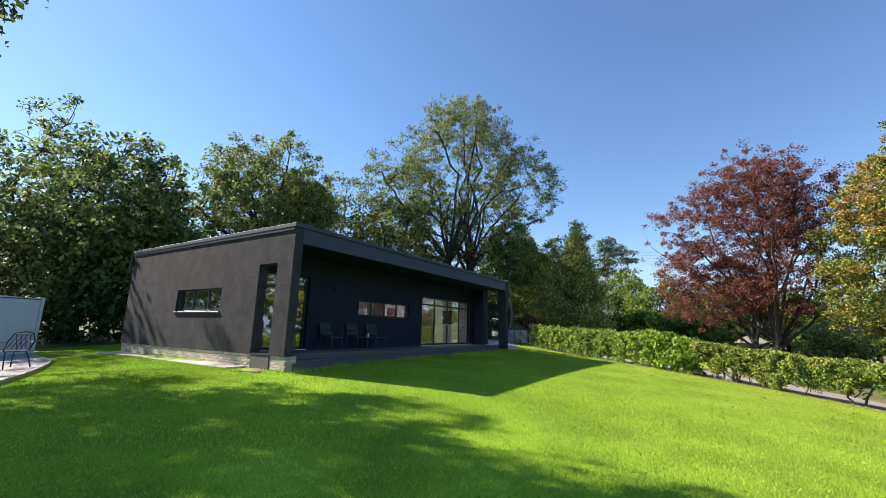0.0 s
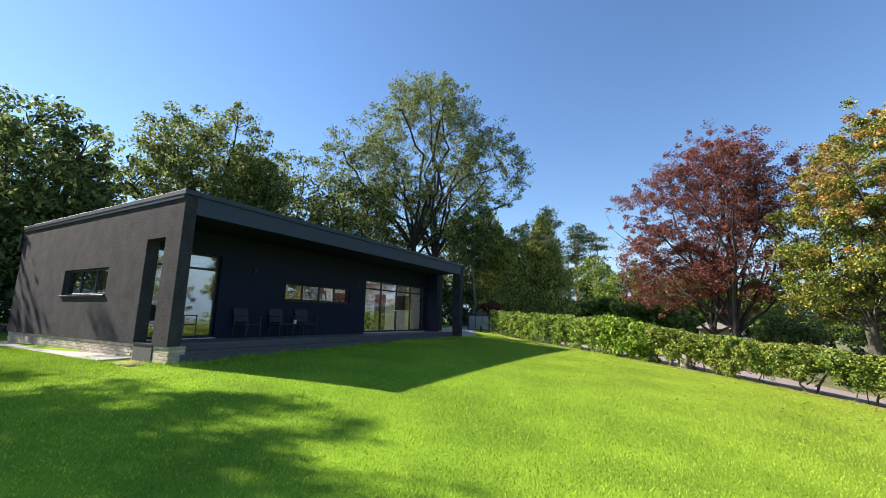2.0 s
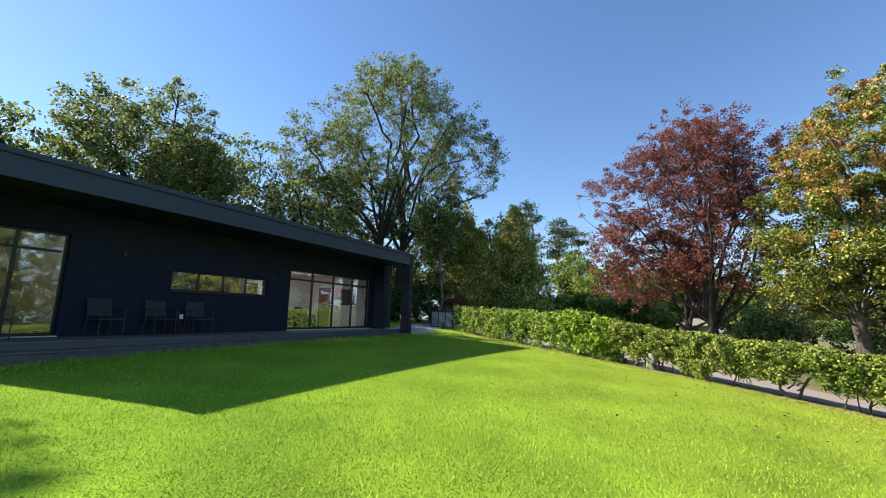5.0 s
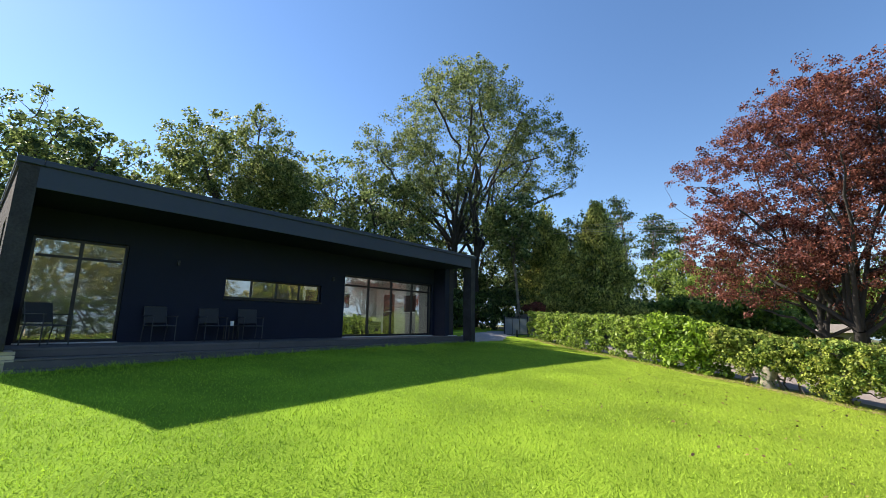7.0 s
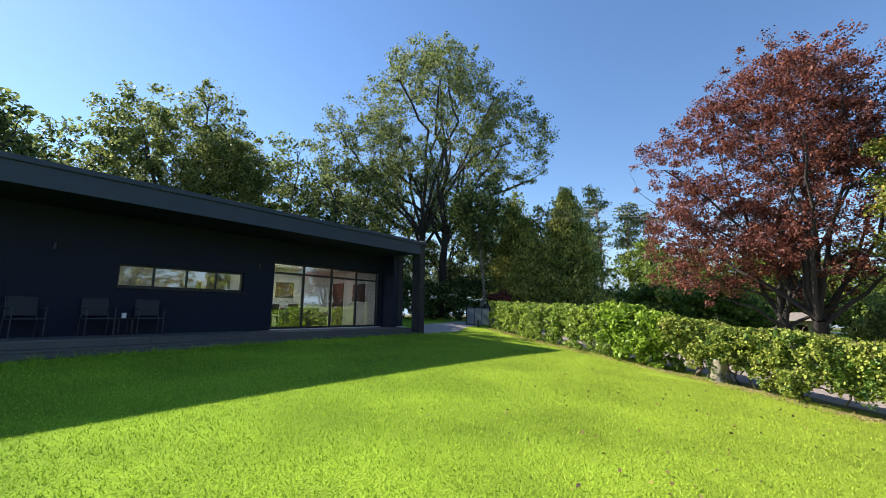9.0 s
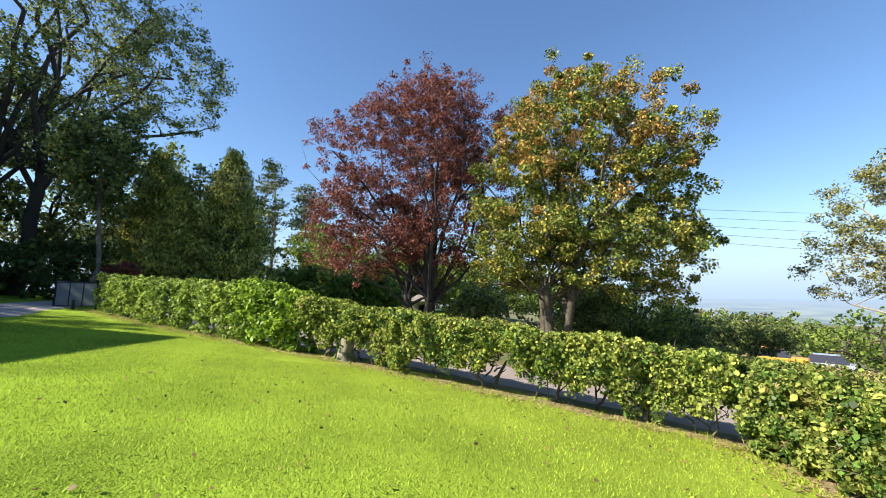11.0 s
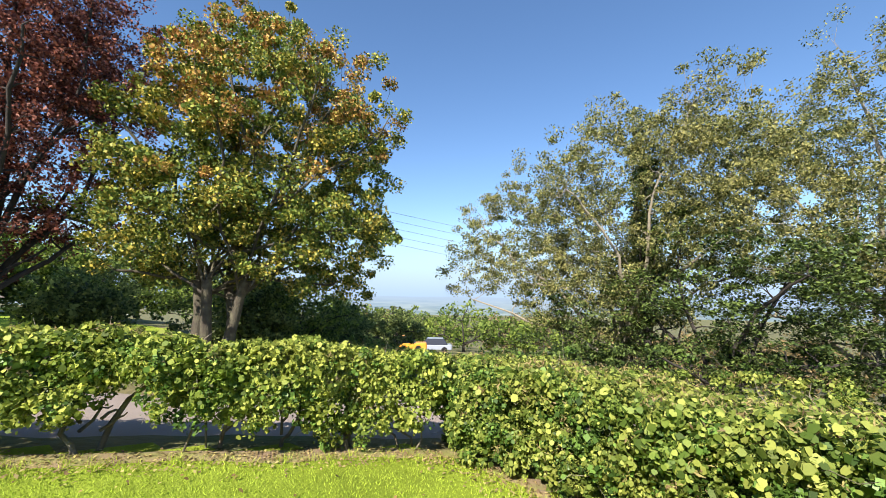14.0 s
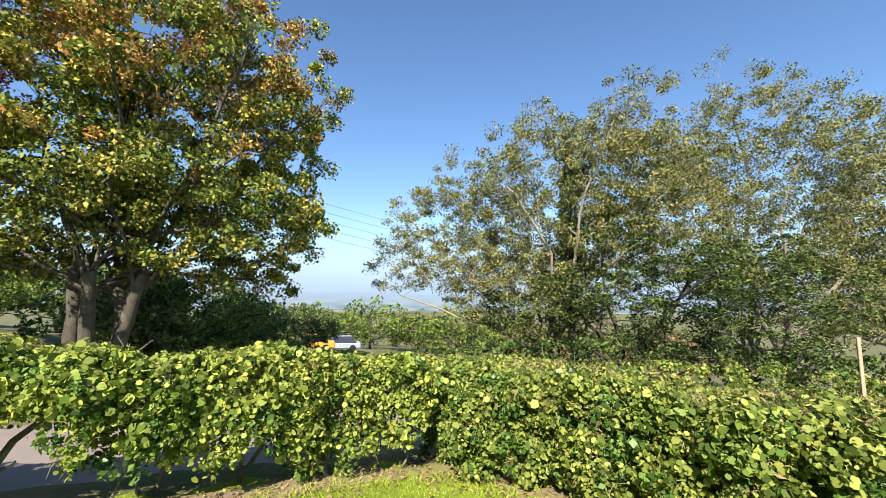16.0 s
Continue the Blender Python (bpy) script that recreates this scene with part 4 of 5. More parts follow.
def hedge(name, line, width, tall, low, count, leaf, mat, label, seed, shape=6, wide=0.7, stems=0.0, stem_mat=BARK, lump=0.12, dry=0.0, shade=0.0, twigs=0):
    """Clipped greenery along its foot line, growing to the line's left. tall: heights at its two ends; low: bare height at the foot."""
    rng = np.random.default_rng(seed)
    pts, ways = along(line, 0.05)
    n = len(pts)
    root = thing(name, (*pts[0], ground_z(*pts[0])), label, "hedge")
    # clumps of leaves set at uneven depths over the face, the top and the back, so that the shaded inside shows between them
    clump = max(0.14, leaf * 2.0)
    per = 40
    m = count // per
    i = rng.integers(0, n, m)
    where, u, v = rng.random(m), rng.random(m), rng.random(m)
    face, top = where < 0.48, (where >= 0.48) & (where < 0.82)
    across = np.where(face, 0.02 + 0.16 * u * u, np.where(top, 0.05 + 0.95 * u, 0.2 + 0.8 * u))
    up = np.where(face, v ** 0.85, np.where(top, 0.96 + 0.04 * v, v * 0.9))
    h = np.interp(i / n, np.linspace(0, 1, len(tall)), tall)
    s = i * 0.05
    wave = lump * (0.5 * np.sin(s * 1.9 + seed) + 0.3 * np.sin(s * 4.3 + 1) + 0.25 * np.sin(s * 9.1))
    bare = np.clip(low * (0.75 + 0.9 * np.sin(s * 2.3 + seed) * np.sin(s * 1.1 + 2) + 0.25 * np.sin(s * 6.1)), 0, None) if low else 0 * s
    r = clump * rng.uniform(0.55, 1.3, m)
    zz = bare + r * 0.5 + up * (h * (1 + 0.04 * np.sin(s * 2.7) + 0.025 * np.sin(s * 7.7)) - bare - r)
    inset = 0.18 * np.clip(up - 0.75, 0, 1) + 0.25 * np.clip(0.35 - up, 0, 1)
    d = width * (inset + across * (1 - inset)) - wave * 0.9 * width * (1 - across) + 0.5 * r
    d = d + 0.11 * (1 - across) * np.sin(s * 5.3 + 3 * up) * np.sin(up * 7 + s * 2.1) + rng.normal(size=m) * clump * 0.35
    x, y = pts[i, 0] - ways[i, 1] * d, pts[i, 1] + ways[i, 0] * d
    z = height(x, y) + zz + rng.normal(size=m) * clump * 0.22
    away = np.stack([ways[i, 1] * face, -ways[i, 0] * face, np.where(top, 1.0, 0.25)], -1)
    who = np.repeat(np.arange(m), per)
    way = rng.normal(size=(m * per, 3))
    way /= np.linalg.norm(way, axis=1)[:, None]
    way += away[who] * 0.65
    way /= np.linalg.norm(way, axis=1)[:, None]
    c = np.stack([x, y, z], -1)[who] + way * (r[who] * rng.uniform(0.35, 1.1, m * per))[:, None] * np.array([1, 1, 0.85])
    out = way * 0.75
    size = leaf * rng.uniform(0.75, 1.25, m)[who] * rng.choice([0.7, 1.0, 1.3], m * per, p=[0.35, 0.45, 0.2])
    fit = c[:, 2] > height(c[:, 0], c[:, 1]) + 0.02
    sort = rng.random(m)
    dried = (sort < dry * (0.25 + top * (0.35 + 1.1 * across)))[who] & (rng.random(m * per) < 0.7)
    shady = ((sort > 1 - shade) & ~top)[who]
    if dry:
        k = dried & fit
        leaves("dry_growth", c[k] + [0, 0, 0.03], size[k] * 1.1, LEAF_DRY, root, rng, 0.1, 0.22, 4)
    if shade:
        k = shady & fit & ~dried
        leaves("ivy", c[k], size[k] * 0.9, LEAF_SHADE, root, rng, 0.3, wide, 4, out=out[k], label="glossy dark green ivy")
    k = fit & ~dried & ~shady if shade else fit & ~dried
    leaves("foliage", c[k], size[k], mat, root, rng, 0.35, wide, shape, out=out[k])
    if twigs:
        paths = []
        for j in rng.choice(m, int(twigs * n * 0.05)):
            a = np.array([x[j], y[j], z[j]]) - away[j] * 0.15
            e = a + away[j] * rng.uniform(0.12, 0.3) + rng.normal(size=3) * 0.18
            paths.append((bend(a, e, 0.03, rng, 4, 0.3), np.linspace(0.007, 0.002, 4), 3))
        tagged(tubes("twig_growth", paths, BARK_PALE, root), kind="stuff")
    for k in range(int(stems * n * 0.05)):
        j = rng.integers(0, n)
        dd = width * rng.uniform(0.4, 0.8)
        a = np.array([pts[j, 0] - ways[j, 1] * dd, pts[j, 1] + ways[j, 0] * dd])
        g = ground_z(*a)
        hh = tall[0] * rng.uniform(0.6, 0.9)
        b = a + rng.normal(size=2) * 0.12
        r = rng.uniform(0.012, 0.045)
        paths = []
        paths.append((bend((a[0], a[1], g - 0.05), (b[0], b[1], g + hh), 0, rng, 6, 0.5), np.linspace(r, r * 0.5, 6), 6))
        for _ in range(2):
            q = b + rng.normal(size=2) * 0.28
            paths.append((bend((a[0], a[1], g + hh * rng.uniform(0.15, 0.4)), (q[0], q[1], g + hh * rng.uniform(0.35, 0.8)), 0.05, rng, 5, 0.5), np.linspace(r * 0.6, r * 0.2, 5), 5))
        tubes("stem", paths, stem_mat, root)
    return root


hedge("evergreen_hedge", [(-11.0, 29.5), (-7.8, 26.8), (-5.7, 25.2), (-2.7, 22.95)], 1.1, (1.55, 1.6, 1.65), 0.0, 44000, 0.078, LEAF_GRISELINIA, "dense clipped evergreen hedge along the lawn", 3, shape=4, stems=0.6, lump=0.16)
hedge("laurel_hedge", [(-2.7, 22.95), (-0.5, 21.8)], 1.05, (1.68, 1.62), 0.0, 9000, 0.13, LEAF_LAUREL, "bright glossy laurel stretch of the hedge", 5, wide=0.45, stems=0.6)
hedge("hawthorn_hedge", [(-0.5, 21.8), (1.8, 20.6), (3.8, 19.4), (6.35, 17.95), (7.9, 17.0)], 0.95, (1.46, 1.42, 1.44, 1.46), 0.44, 88000, 0.055, LEAF_HEDGE, "mixed leafy hedge with bare stems at its foot", 8, wide=0.85, stems=2.8, stem_mat=BARK, lump=0.2, dry=0.07, shade=0.22, twigs=8)
hedge("hazel_hedge", [(8.5, 17.9)] + TURNED[:5], 2.3, (1.42, 1.38, 1.36, 1.29, 1.22, 1.18, 1.15), 0.0, 128000, 0.053, LEAF_BRAMBLE, "broad overgrown hazel and bramble hedge", 11, wide=0.88, stems=1.2, stem_mat=BARK, lump=0.14, dry=0.34, shade=0.26, twigs=12)
hedge("hazel_hedge", TURNED[4:], 2.1, (1.15, 1.15), 0.0, 24000, 0.10, LEAF_BRAMBLE, "broad overgrown hazel and bramble hedge", 12, shape=4, wide=0.85, lump=0.12)
hedge("bramble_bank", [(12.5, 27.5), (12.9, 23.5), (13.2, 20.5), (14.4, 17.6), (17.0, 12.0), (20.0, 7.0), (23.5, 0.5), (27, -9)], 3.2, (1.2, 1.3, 1.7, 1.3, 1.0), 0.0, 46000, 0.105, LEAF_BRAMBLE, "rough bank of brambles and dry grass beyond the drive", 14, shape=4, lump=0.3, dry=0.4, shade=0.1)


def gatepost(x, y, r, h):
    p = thing("hedge_stump", (x, y, ground_z(x, y)), "rough brown tree stump overgrown with ivy", "stump")
    z = ground_z(x, y)
    rng = np.random.default_rng(4)
    line = bend((x, y, z - 0.1), (x + 0.06, y, z + h), 0, rng, 9, 0.3)
    trunk = tubes("trunk", [(line, r * np.array([1.9, 1.5, 1.15, 1.0, 1.05, 0.95, 1.15, 1.05, 0.6]), 14)], BARK_PALE, p)
    for v in trunk.data.vertices:
        k = 1 + 0.16 * math.sin(23 * v.co.x + 31 * v.co.y) + rng.uniform(-0.07, 0.07)
        v.co.x, v.co.y = x + (v.co.x - x) * k, y + (v.co.y - y) * k
    a = rng.uniform(0, 6.28, 260)
    q = np.stack([x + 1.2 * r * np.cos(a), y + 1.2 * r * np.sin(a), z + rng.uniform(0.02, h + 0.1, 260)], -1) + rng.normal(size=(260, 3)) * 0.03
    leaves("ivy", q, 0.055, LEAF_SHADE, p, rng, 0.3, 0.85, 6)


gatepost(0.75, 21.5, 0.15, 0.62)

# ---- trees ----
tree("norway_maple", (8.3, 26.4), 3.0, 0.31,
     [(9.65, 26.05, 6.8, 4.0, 3.6, 4.4), (8.95, 26.5, 9.2, 2.6, 2.4, 2.8), (11.7, 24.8, 5.6, 1.9, 2.2, 2.8), (7.3, 26.9, 5.8, 2.2, 2.2, 3.6), (10.9, 25.2, 3.5, 3.2, 2.8, 2.1), (6.4, 26.2, 4.0, 1.9, 1.8, 1.7), (8.2, 28.2, 3.4, 3.4, 1.8, 1.7)],
     950, 160, 0.42, 0.092, LEAF_MAPLE, BARK_MAPLE, "broad maple with green leaves turning yellow and orange", seed=21, limbs=30, stems=4, spread_at_foot=0.34, wide=0.85,
     turned=LEAF_MAPLE_TURNED, turned_share=0.27, twig=0.024, rise=0.10, shell=0.6, flat=0.75, limb_share=0.36)
tree("copper_beech", (3.2, 29.8), 1.8, 0.36,
     [(2.5, 30.3, 7.8, 4.7, 3.8, 4.8), (2.9, 30.4, 10.0, 3.8, 3.0, 3.1), (4.6, 30.5, 10.2, 3.0, 2.6, 2.8), (0.4, 30.2, 5.0, 3.0, 2.6, 2.8), (4.6, 30.0, 5.4, 3.0, 2.6, 3.4), (1.4, 29.6, 4.2, 3.6, 2.6, 1.7)],
     1800, 64, 0.40, 0.100, LEAF_BEECH, BARK_DARK, "copper beech with dark red leaves and airy crown", seed=22, limbs=24, stems=3, spread_at_foot=0.3, twig=0.018, rise=0.06)
tree("oak", (-21.5, 37.0), 7.5, 0.5,
     [(-21.5, 37, 19.5, 6.8, 6.8, 7.2), (-15.5, 40.5, 17.5, 4.5, 4.5, 4.4), (-26.3, 32.2, 15.5, 4.8, 4.8, 5.5), (-20.8, 37, 24.2, 4.2, 4.2, 3.8), (-24, 34.5, 12, 5, 5, 4)],
     1300, 54, 0.72, 0.19, LEAF_OAK, BARK_DARK, "tall spreading oak with open sunlit crown behind the house", seed=23, limbs=26, stems=2, spread_at_foot=0.5, twig=0.052, shell=0.72, rise=0.05)
tree("lime", (-28.0, 18.8), 5.0, 0.5,
     [(-28.0, 18.8, 11.9, 4.3, 4.9, 4.6), (-28.0, 21.5, 10.0, 3.5, 3.8, 4.0), (-28, 15.5, 9.5, 3.0, 3.0, 4.0)],
     700, 72, 0.75, 0.20, LEAF_LIME, BARK_DARK, "rounded light green tree behind the house", seed=24, limbs=12, twig=0.03)
WOODS = "trees of the wood behind the house"
rng = np.random.default_rng(77)
for k, (x, y, top, w) in enumerate([(-40.0, 7.5, 16.5, 5.2), (-28.5, 8.2, 12.0, 3.8), (-27.0, 10.5, 11.0, 3.4), (-30, 26, 15.0, 4.5), (-25, 30.0, 13.6, 4.2),
                                    (-24, 42.0, 13.0, 4.5), (-18.5, 46, 12.5, 4.2), (-29, 36, 15, 4.5), (-33, 0, 13.5, 5.0), (-13.5, 44.5, 11, 4.0), (-36, 12, 13, 5)]):
    g = ground_z(x, y)
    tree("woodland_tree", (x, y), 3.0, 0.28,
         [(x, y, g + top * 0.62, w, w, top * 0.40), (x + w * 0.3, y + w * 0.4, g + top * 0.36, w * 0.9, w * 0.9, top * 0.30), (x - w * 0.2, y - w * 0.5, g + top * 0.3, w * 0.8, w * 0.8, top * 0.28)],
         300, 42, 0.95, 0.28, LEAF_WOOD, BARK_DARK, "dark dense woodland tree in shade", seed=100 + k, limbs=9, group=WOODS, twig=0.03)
tree("overhanging_tree", (-18.4, -3.4), 4.6, 0.34,
     [(-17.0, -0.7, 11.2, 5.0, 3.0, 2.6), (-13.6, -0.1, 11.2, 2.4, 2.1, 1.9), (-21.6, -0.7, 11.0, 3.4, 2.8, 2.4), (-16.2, -2.2, 7.4, 3.2, 2.4, 2.2), (-22.8, 1.4, 14.7, 1.2, 0.9, 0.8), (-25.4, 0.8, 14.7, 1.6, 0.9, 0.8), (-23.6, 1.2, 15.2, 1.1, 0.8, 0.8), (-29.8, 2.8, 16.0, 0.7, 0.4, 0.7), (-29.2, 2.6, 15.0, 0.6, 0.4, 0.6), (-18, -7, 10.5, 4, 4, 4)],
     930, 48, 0.72, 0.22, LEAF_OAK, BARK, "leafy tree by the gravel casting dappled shade", seed=41, limbs=10)


def conifer(name, x, y, top, w, seed, label, mat=LEAF_CYPRESS):
    """A broad cypress: a straight trunk and drooping sprays, wide at the foot."""
    rng = np.random.default_rng(seed)
    z = ground_z(x, y)
    root = thing(name, (x, y, z), label, "conifer", "conifers by the gate")
    paths = [(np.array([[x, y, z - 0.1], [x, y, z + top * 0.5], [x + 0.1, y, z + top]]), np.array([0.25, 0.14, 0.02]), 8)]
    c = []
    for k in range(520):
        f = rng.uniform(0.03, 1) ** 0.85
        zz = z + f * top
        r = w * (1 - f ** 1.7) * rng.uniform(0.72, 1.1) + 0.12
        a = rng.uniform(0, 2 * math.pi)
        e = np.array([x + r * math.cos(a), y + r * math.sin(a), zz + rng.normal() * 0.2])
        paths.append((bend((x, y, zz - 0.3 * r), e, -0.05, rng, 4, 0.2), np.linspace(0.03, 0.006, 4), 3))
        n = 80
        t = rng.uniform(0.45, 1.08, n)[:, None]
        q = np.array([x, y, zz - 0.3 * r]) * (1 - t) + e * t
        c.append(q + rng.normal(size=(n, 3)) * np.array([0.18, 0.18, 0.16]))
    tubes("trunk", paths, BARK_DARK, root)
    leaves("sprays", np.concatenate(c), 0.18, mat, root, rng, 0.2, 0.42, 4, droop=0.5)
    return root


tree("slender_tree", (-14.8, 34.2), 6.5, 0.13, [(-14.8, 34.2, 9.0, 2.2, 2.2, 3.0)], 200, 50, 0.6, 0.22, LEAF_WOOD, BARK, "slender tree with a bare trunk beside the gate", seed=45, limbs=8, twig=0.02)
tree("bronze_shrub", (-12.8, 34.0), 1.2, 0.06, [(-12.8, 34.0, 2.6, 0.8, 0.8, 0.5)], 60, 60, 0.25, 0.1, LEAF_BEECH, BARK_DARK, "small bronze-leaved shrub behind the gate", "shrub", seed=46, limbs=5, twig=0.01)
conifer("cypress", -14.0, 38.3, 9.6, 2.6, 51, "broad dark green cypress beyond the gate")
conifer("cypress", -9.8, 39.2, 10.6, 3.3, 52, "broad dark green cypress with golden tips")
conifer("cypress", -12.4, 37.3, 8.0, 1.9, 53, "narrow golden-green cypress between two others")


def pine(x, y, top, seed):
    rng = np.random.default_rng(seed)
    z = ground_z(x, y)
    root = thing("scots_pine", (x, y, z), "tall bare-stemmed pine with tufted crown", "pine", "far pines")
    pts = bend((x, y, z), (x + rng.normal() * 0.4, y, z + top), 0, rng, 8, 0.06)
    paths, c = [(pts, np.linspace(0.26, 0.06, 8), 7)], []
    for k in range(26):
        f = rng.uniform(0.5, 1.0)
        a, r = rng.uniform(0, 6.28), rng.uniform(1.0, 2.3) * (1.25 - f * 0.75)
        s = pts[0] + (pts[-1] - pts[0]) * f
        e = s + np.array([r * math.cos(a), r * math.sin(a), rng.uniform(0.1, 0.7)])
        paths.append((bend(s, e, 0.1, rng, 4), np.linspace(0.06, 0.02, 4), 4))
        c.append(e + rng.normal(size=(60, 3)) * np.array([0.5, 0.5, 0.2]))
    tubes("trunk", paths, BARK_PINE, root)
    leaves("needles", np.concatenate(c), 0.42, LEAF_PINE, root, rng, 0.6, 0.4, 4)


for k, (x, y, top) in enumerate([(-15.6, 67.0, 18.6), (-12.0, 69.5, 16.2), (-17.8, 71, 16.5), (-10.2, 72, 15.0), (-14.0, 76, 17.0), (-20, 66, 15.5)]):
    pine(x, y, top, 60 + k)

FARWOOD = "trees beyond the drive"
for k, (x, y, top, w) in enumerate([(-4.5, 58, 8.5, 4.0), (1.5, 60, 7.5, 4.2), (-9.0, 64, 10.5, 4.0), (8.0, 62, 7.0, 4.5), (15.0, 60, 7.0, 4.5), (-1.0, 48, 4.2, 2.6), (-5.5, 46, 4.0, 2.4), (3.0, 64, 9, 5), (-22, 60, 11, 5), (22, 52, 5.2, 4.2)]):
    g = ground_z(x, y)
    tree("broadleaf_tree", (x, y), 1.6, 0.25, [(x, y, g + top * 0.58, w, w, top * 0.44), (x + w * 0.5, y - w * 0.2, g + top * 0.34, w * 0.7, w * 0.7, top * 0.32)],
         200, 42, 0.9, 0.34, LEAF_BRIGHT, BARK_DARK, "leafy green tree on the far side of the drive", seed=140 + k, limbs=7, group=FARWOOD, twig=0.03)
for k, (x, y, top, w) in enumerate([(13.0, 29.6, 3.5, 2.6), (11.4, 31.0, 3.6, 2.6), (16.0, 31.0, 2.6, 2.0), (20.9, 37.4, 3.6, 1.8), (10.4, 28.6, 2.2, 1.6), (6.0, 31.5, 2.2, 1.5), (13.5, 41, 4.0, 2.6), (8.5, 43, 3.4, 2.4), (18, 43, 3.8, 2.6)]):
    g = ground_z(x, y)
    tree("shrub", (x, y), 0.5, 0.08, [(x, y, g + top * 0.5, w, w, top * 0.5)], 150, 40, 0.5, 0.15, LEAF_WOOD if k % 3 else LEAF_BRIGHT, BARK_DARK,
         "dense dark green shrub below the maple", "shrub", seed=170 + k, limbs=7, group="shrubs below the maple", twig=0.012)
_g = ground_z(22.2, 33.1)
tree("brushwood", (22.2, 33.1), 0.5, 0.1, [(22.2, 33.1, _g / 2 + 0.37, 2.7, 1.8, 0.47 - _g / 2)], 260, 44, 0.36, 0.14, LEAF_WOOD, BARK_DARK, "dark tangled brushwood heap beyond the drive", "shrub", seed=191, limbs=12, twig=0.02)
tree("ash", (19.6, 17.4), 2.2, 0.34,
     [(19.6, 17.2, 5.6, 3.4, 4.0, 4.1), (19.4, 21.8, 4.6, 2.6, 3.4, 3.2), (19.4, 14.2, 6.2, 2.8, 2.8, 3.9), (18.6, 24.2, 3.0, 1.4, 1.8, 1.4), (19.4, 18.5, 2.2, 2.8, 4.0, 2.0)],
     1400, 88, 0.43, 0.104, LEAF_ASH, BARK_PALE, "airy ash tree with pale yellowing leaves", seed=31, limbs=16, stems=3, spread_at_foot=0.3, wide=0.5, twig=0.018, shell=0.3)
tree("ash", (23.8, 9.6), 2.0, 0.34,
     [(23.9, 9.4, 7.2, 3.4, 3.8, 5.2), (24.0, 5.6, 5.4, 3.2, 3.4, 4.4), (22.6, 12.4, 5.2, 2.6, 2.8, 4.2), (23, 8, 2.2, 3, 5, 2.2)],
     1250, 88, 0.47, 0.104, LEAF_ASH, BARK_PALE, "tall ash with drooping yellow-green leaves", seed=32, limbs=14, stems=2, spread_at_foot=0.4, wide=0.5, twig=0.018, shell=0.3)
tree("ash", (28.0, 2.4), 2.0, 0.3, [(27.8, 2.4, 5.2, 3.2, 4.0, 4.8), (26.5, 4.5, 2.2, 2.6, 3.4, 2.4)], 420, 70, 0.6, 0.16, LEAF_ASH, BARK, "ash tree at the end of the bank", seed=35, limbs=10, stems=2, spread_at_foot=0.3, wide=0.5)
hedge("scrub", [(26.5, 25.5), (20, 31.0), (14, 36.5)], 3.0, (1.1, 1.1, 1.0), 0.0, 16000, 0.15, LEAF_BRAMBLE, "rough scrub on the slope below the drive", 16, shape=4, lump=0.5, dry=0.35)
marker = tagged(part("wooden_post", block(15.57, 9.75, ground_z(15.6, 9.8) - 0.1, 15.64, 9.82, 0.72, bevel=0.008), TIMBER), "pale squared wooden post beside the drive", "post")
tree("hawthorn", (18.8, 14.6), 1.0, 0.2, [(18.4, 14.6, 1.8, 2.6, 3.6, 2.8), (20.0, 10.8, 1.6, 2.6, 3.4, 2.6), (18.6, 18.5, 0.9, 2.0, 3.0, 1.8)], 620, 60, 0.46, 0.11, LEAF_THICKET_SHADED, BARK_DARK, "hawthorn thicket under the ash trees, shade put into its leaf colour", seed=33, limbs=8, flat=0.4, up=1.2)
tree("ivy_column", (19.2, 16.6), 3.0, 0.16, [(19.0, 16.6, 4.6, 0.5, 0.5, 3.0)], 90, 60, 0.35, 0.11, LEAF_IVY_AND_SHADE, BARK_DARK, "dark ivy climbing an ash trunk", "ivy", seed=34, limbs=4)

hedge("undergrowth", [(15.4, 21.5), (16.6, 17.2), (18.4, 13.0), (20.6, 9.2), (24.6, 2.8), (28.0, -4.0)], 2.6, (1.6, 2.4, 2.4, 2.4, 2.2), 0.0, 30000, 0.12, LEAF_THICKET_SHADED, "undergrowth below the ash trees, shade put into its leaf colour", 27, shape=4, lump=0.3, shade=0.3)

# the undergrowth that closes the wood; its shade is put into the leaf colour
hedge("undergrowth", [(-30, -14), (-33, 0), (-34, 14), (-34, 30), (-30, 46), (-18, 55), (-4, 68), (14, 70), (30, 62)], 5.0, (5.0, 5.5, 5.5, 6.5, 6.5, 5.0), 0.0, 38000, 0.33, LEAF_IVY_AND_SHADE, "dense undergrowth closing the wood, shade put into its dark leaves", 19, shape=4, lump=0.3)
hedge("undergrowth", [(-24.5, 5.0), (-24.0, 12), (-23.5, 22), (-22, 32), (-18, 40), (-13, 43.5)], 3.0, (2.2, 2.6, 3.0, 3.2), 0.0, 34000, 0.21, LEAF_IVY_AND_SHADE, "dense undergrowth behind the house, shade put into its dark leaves", 20, shape=4, lump=0.3)

# here too the dark leaf colour carries the shade
hedge("undergrowth", [(-14.6, 35.4), (-17.2, 33), (-17.6, 28), (-20.5, 22.6)][::-1], 2.2, (3.0, 2.6, 3.2), 0.0, 16000, 0.2, LEAF_IVY_AND_SHADE, "shrubs beside the gate, shade put into their dark leaves", 23, shape=4, lump=0.3)
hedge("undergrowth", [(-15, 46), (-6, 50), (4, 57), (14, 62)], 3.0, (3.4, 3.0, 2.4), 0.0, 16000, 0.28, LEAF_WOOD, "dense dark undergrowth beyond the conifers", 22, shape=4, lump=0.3)

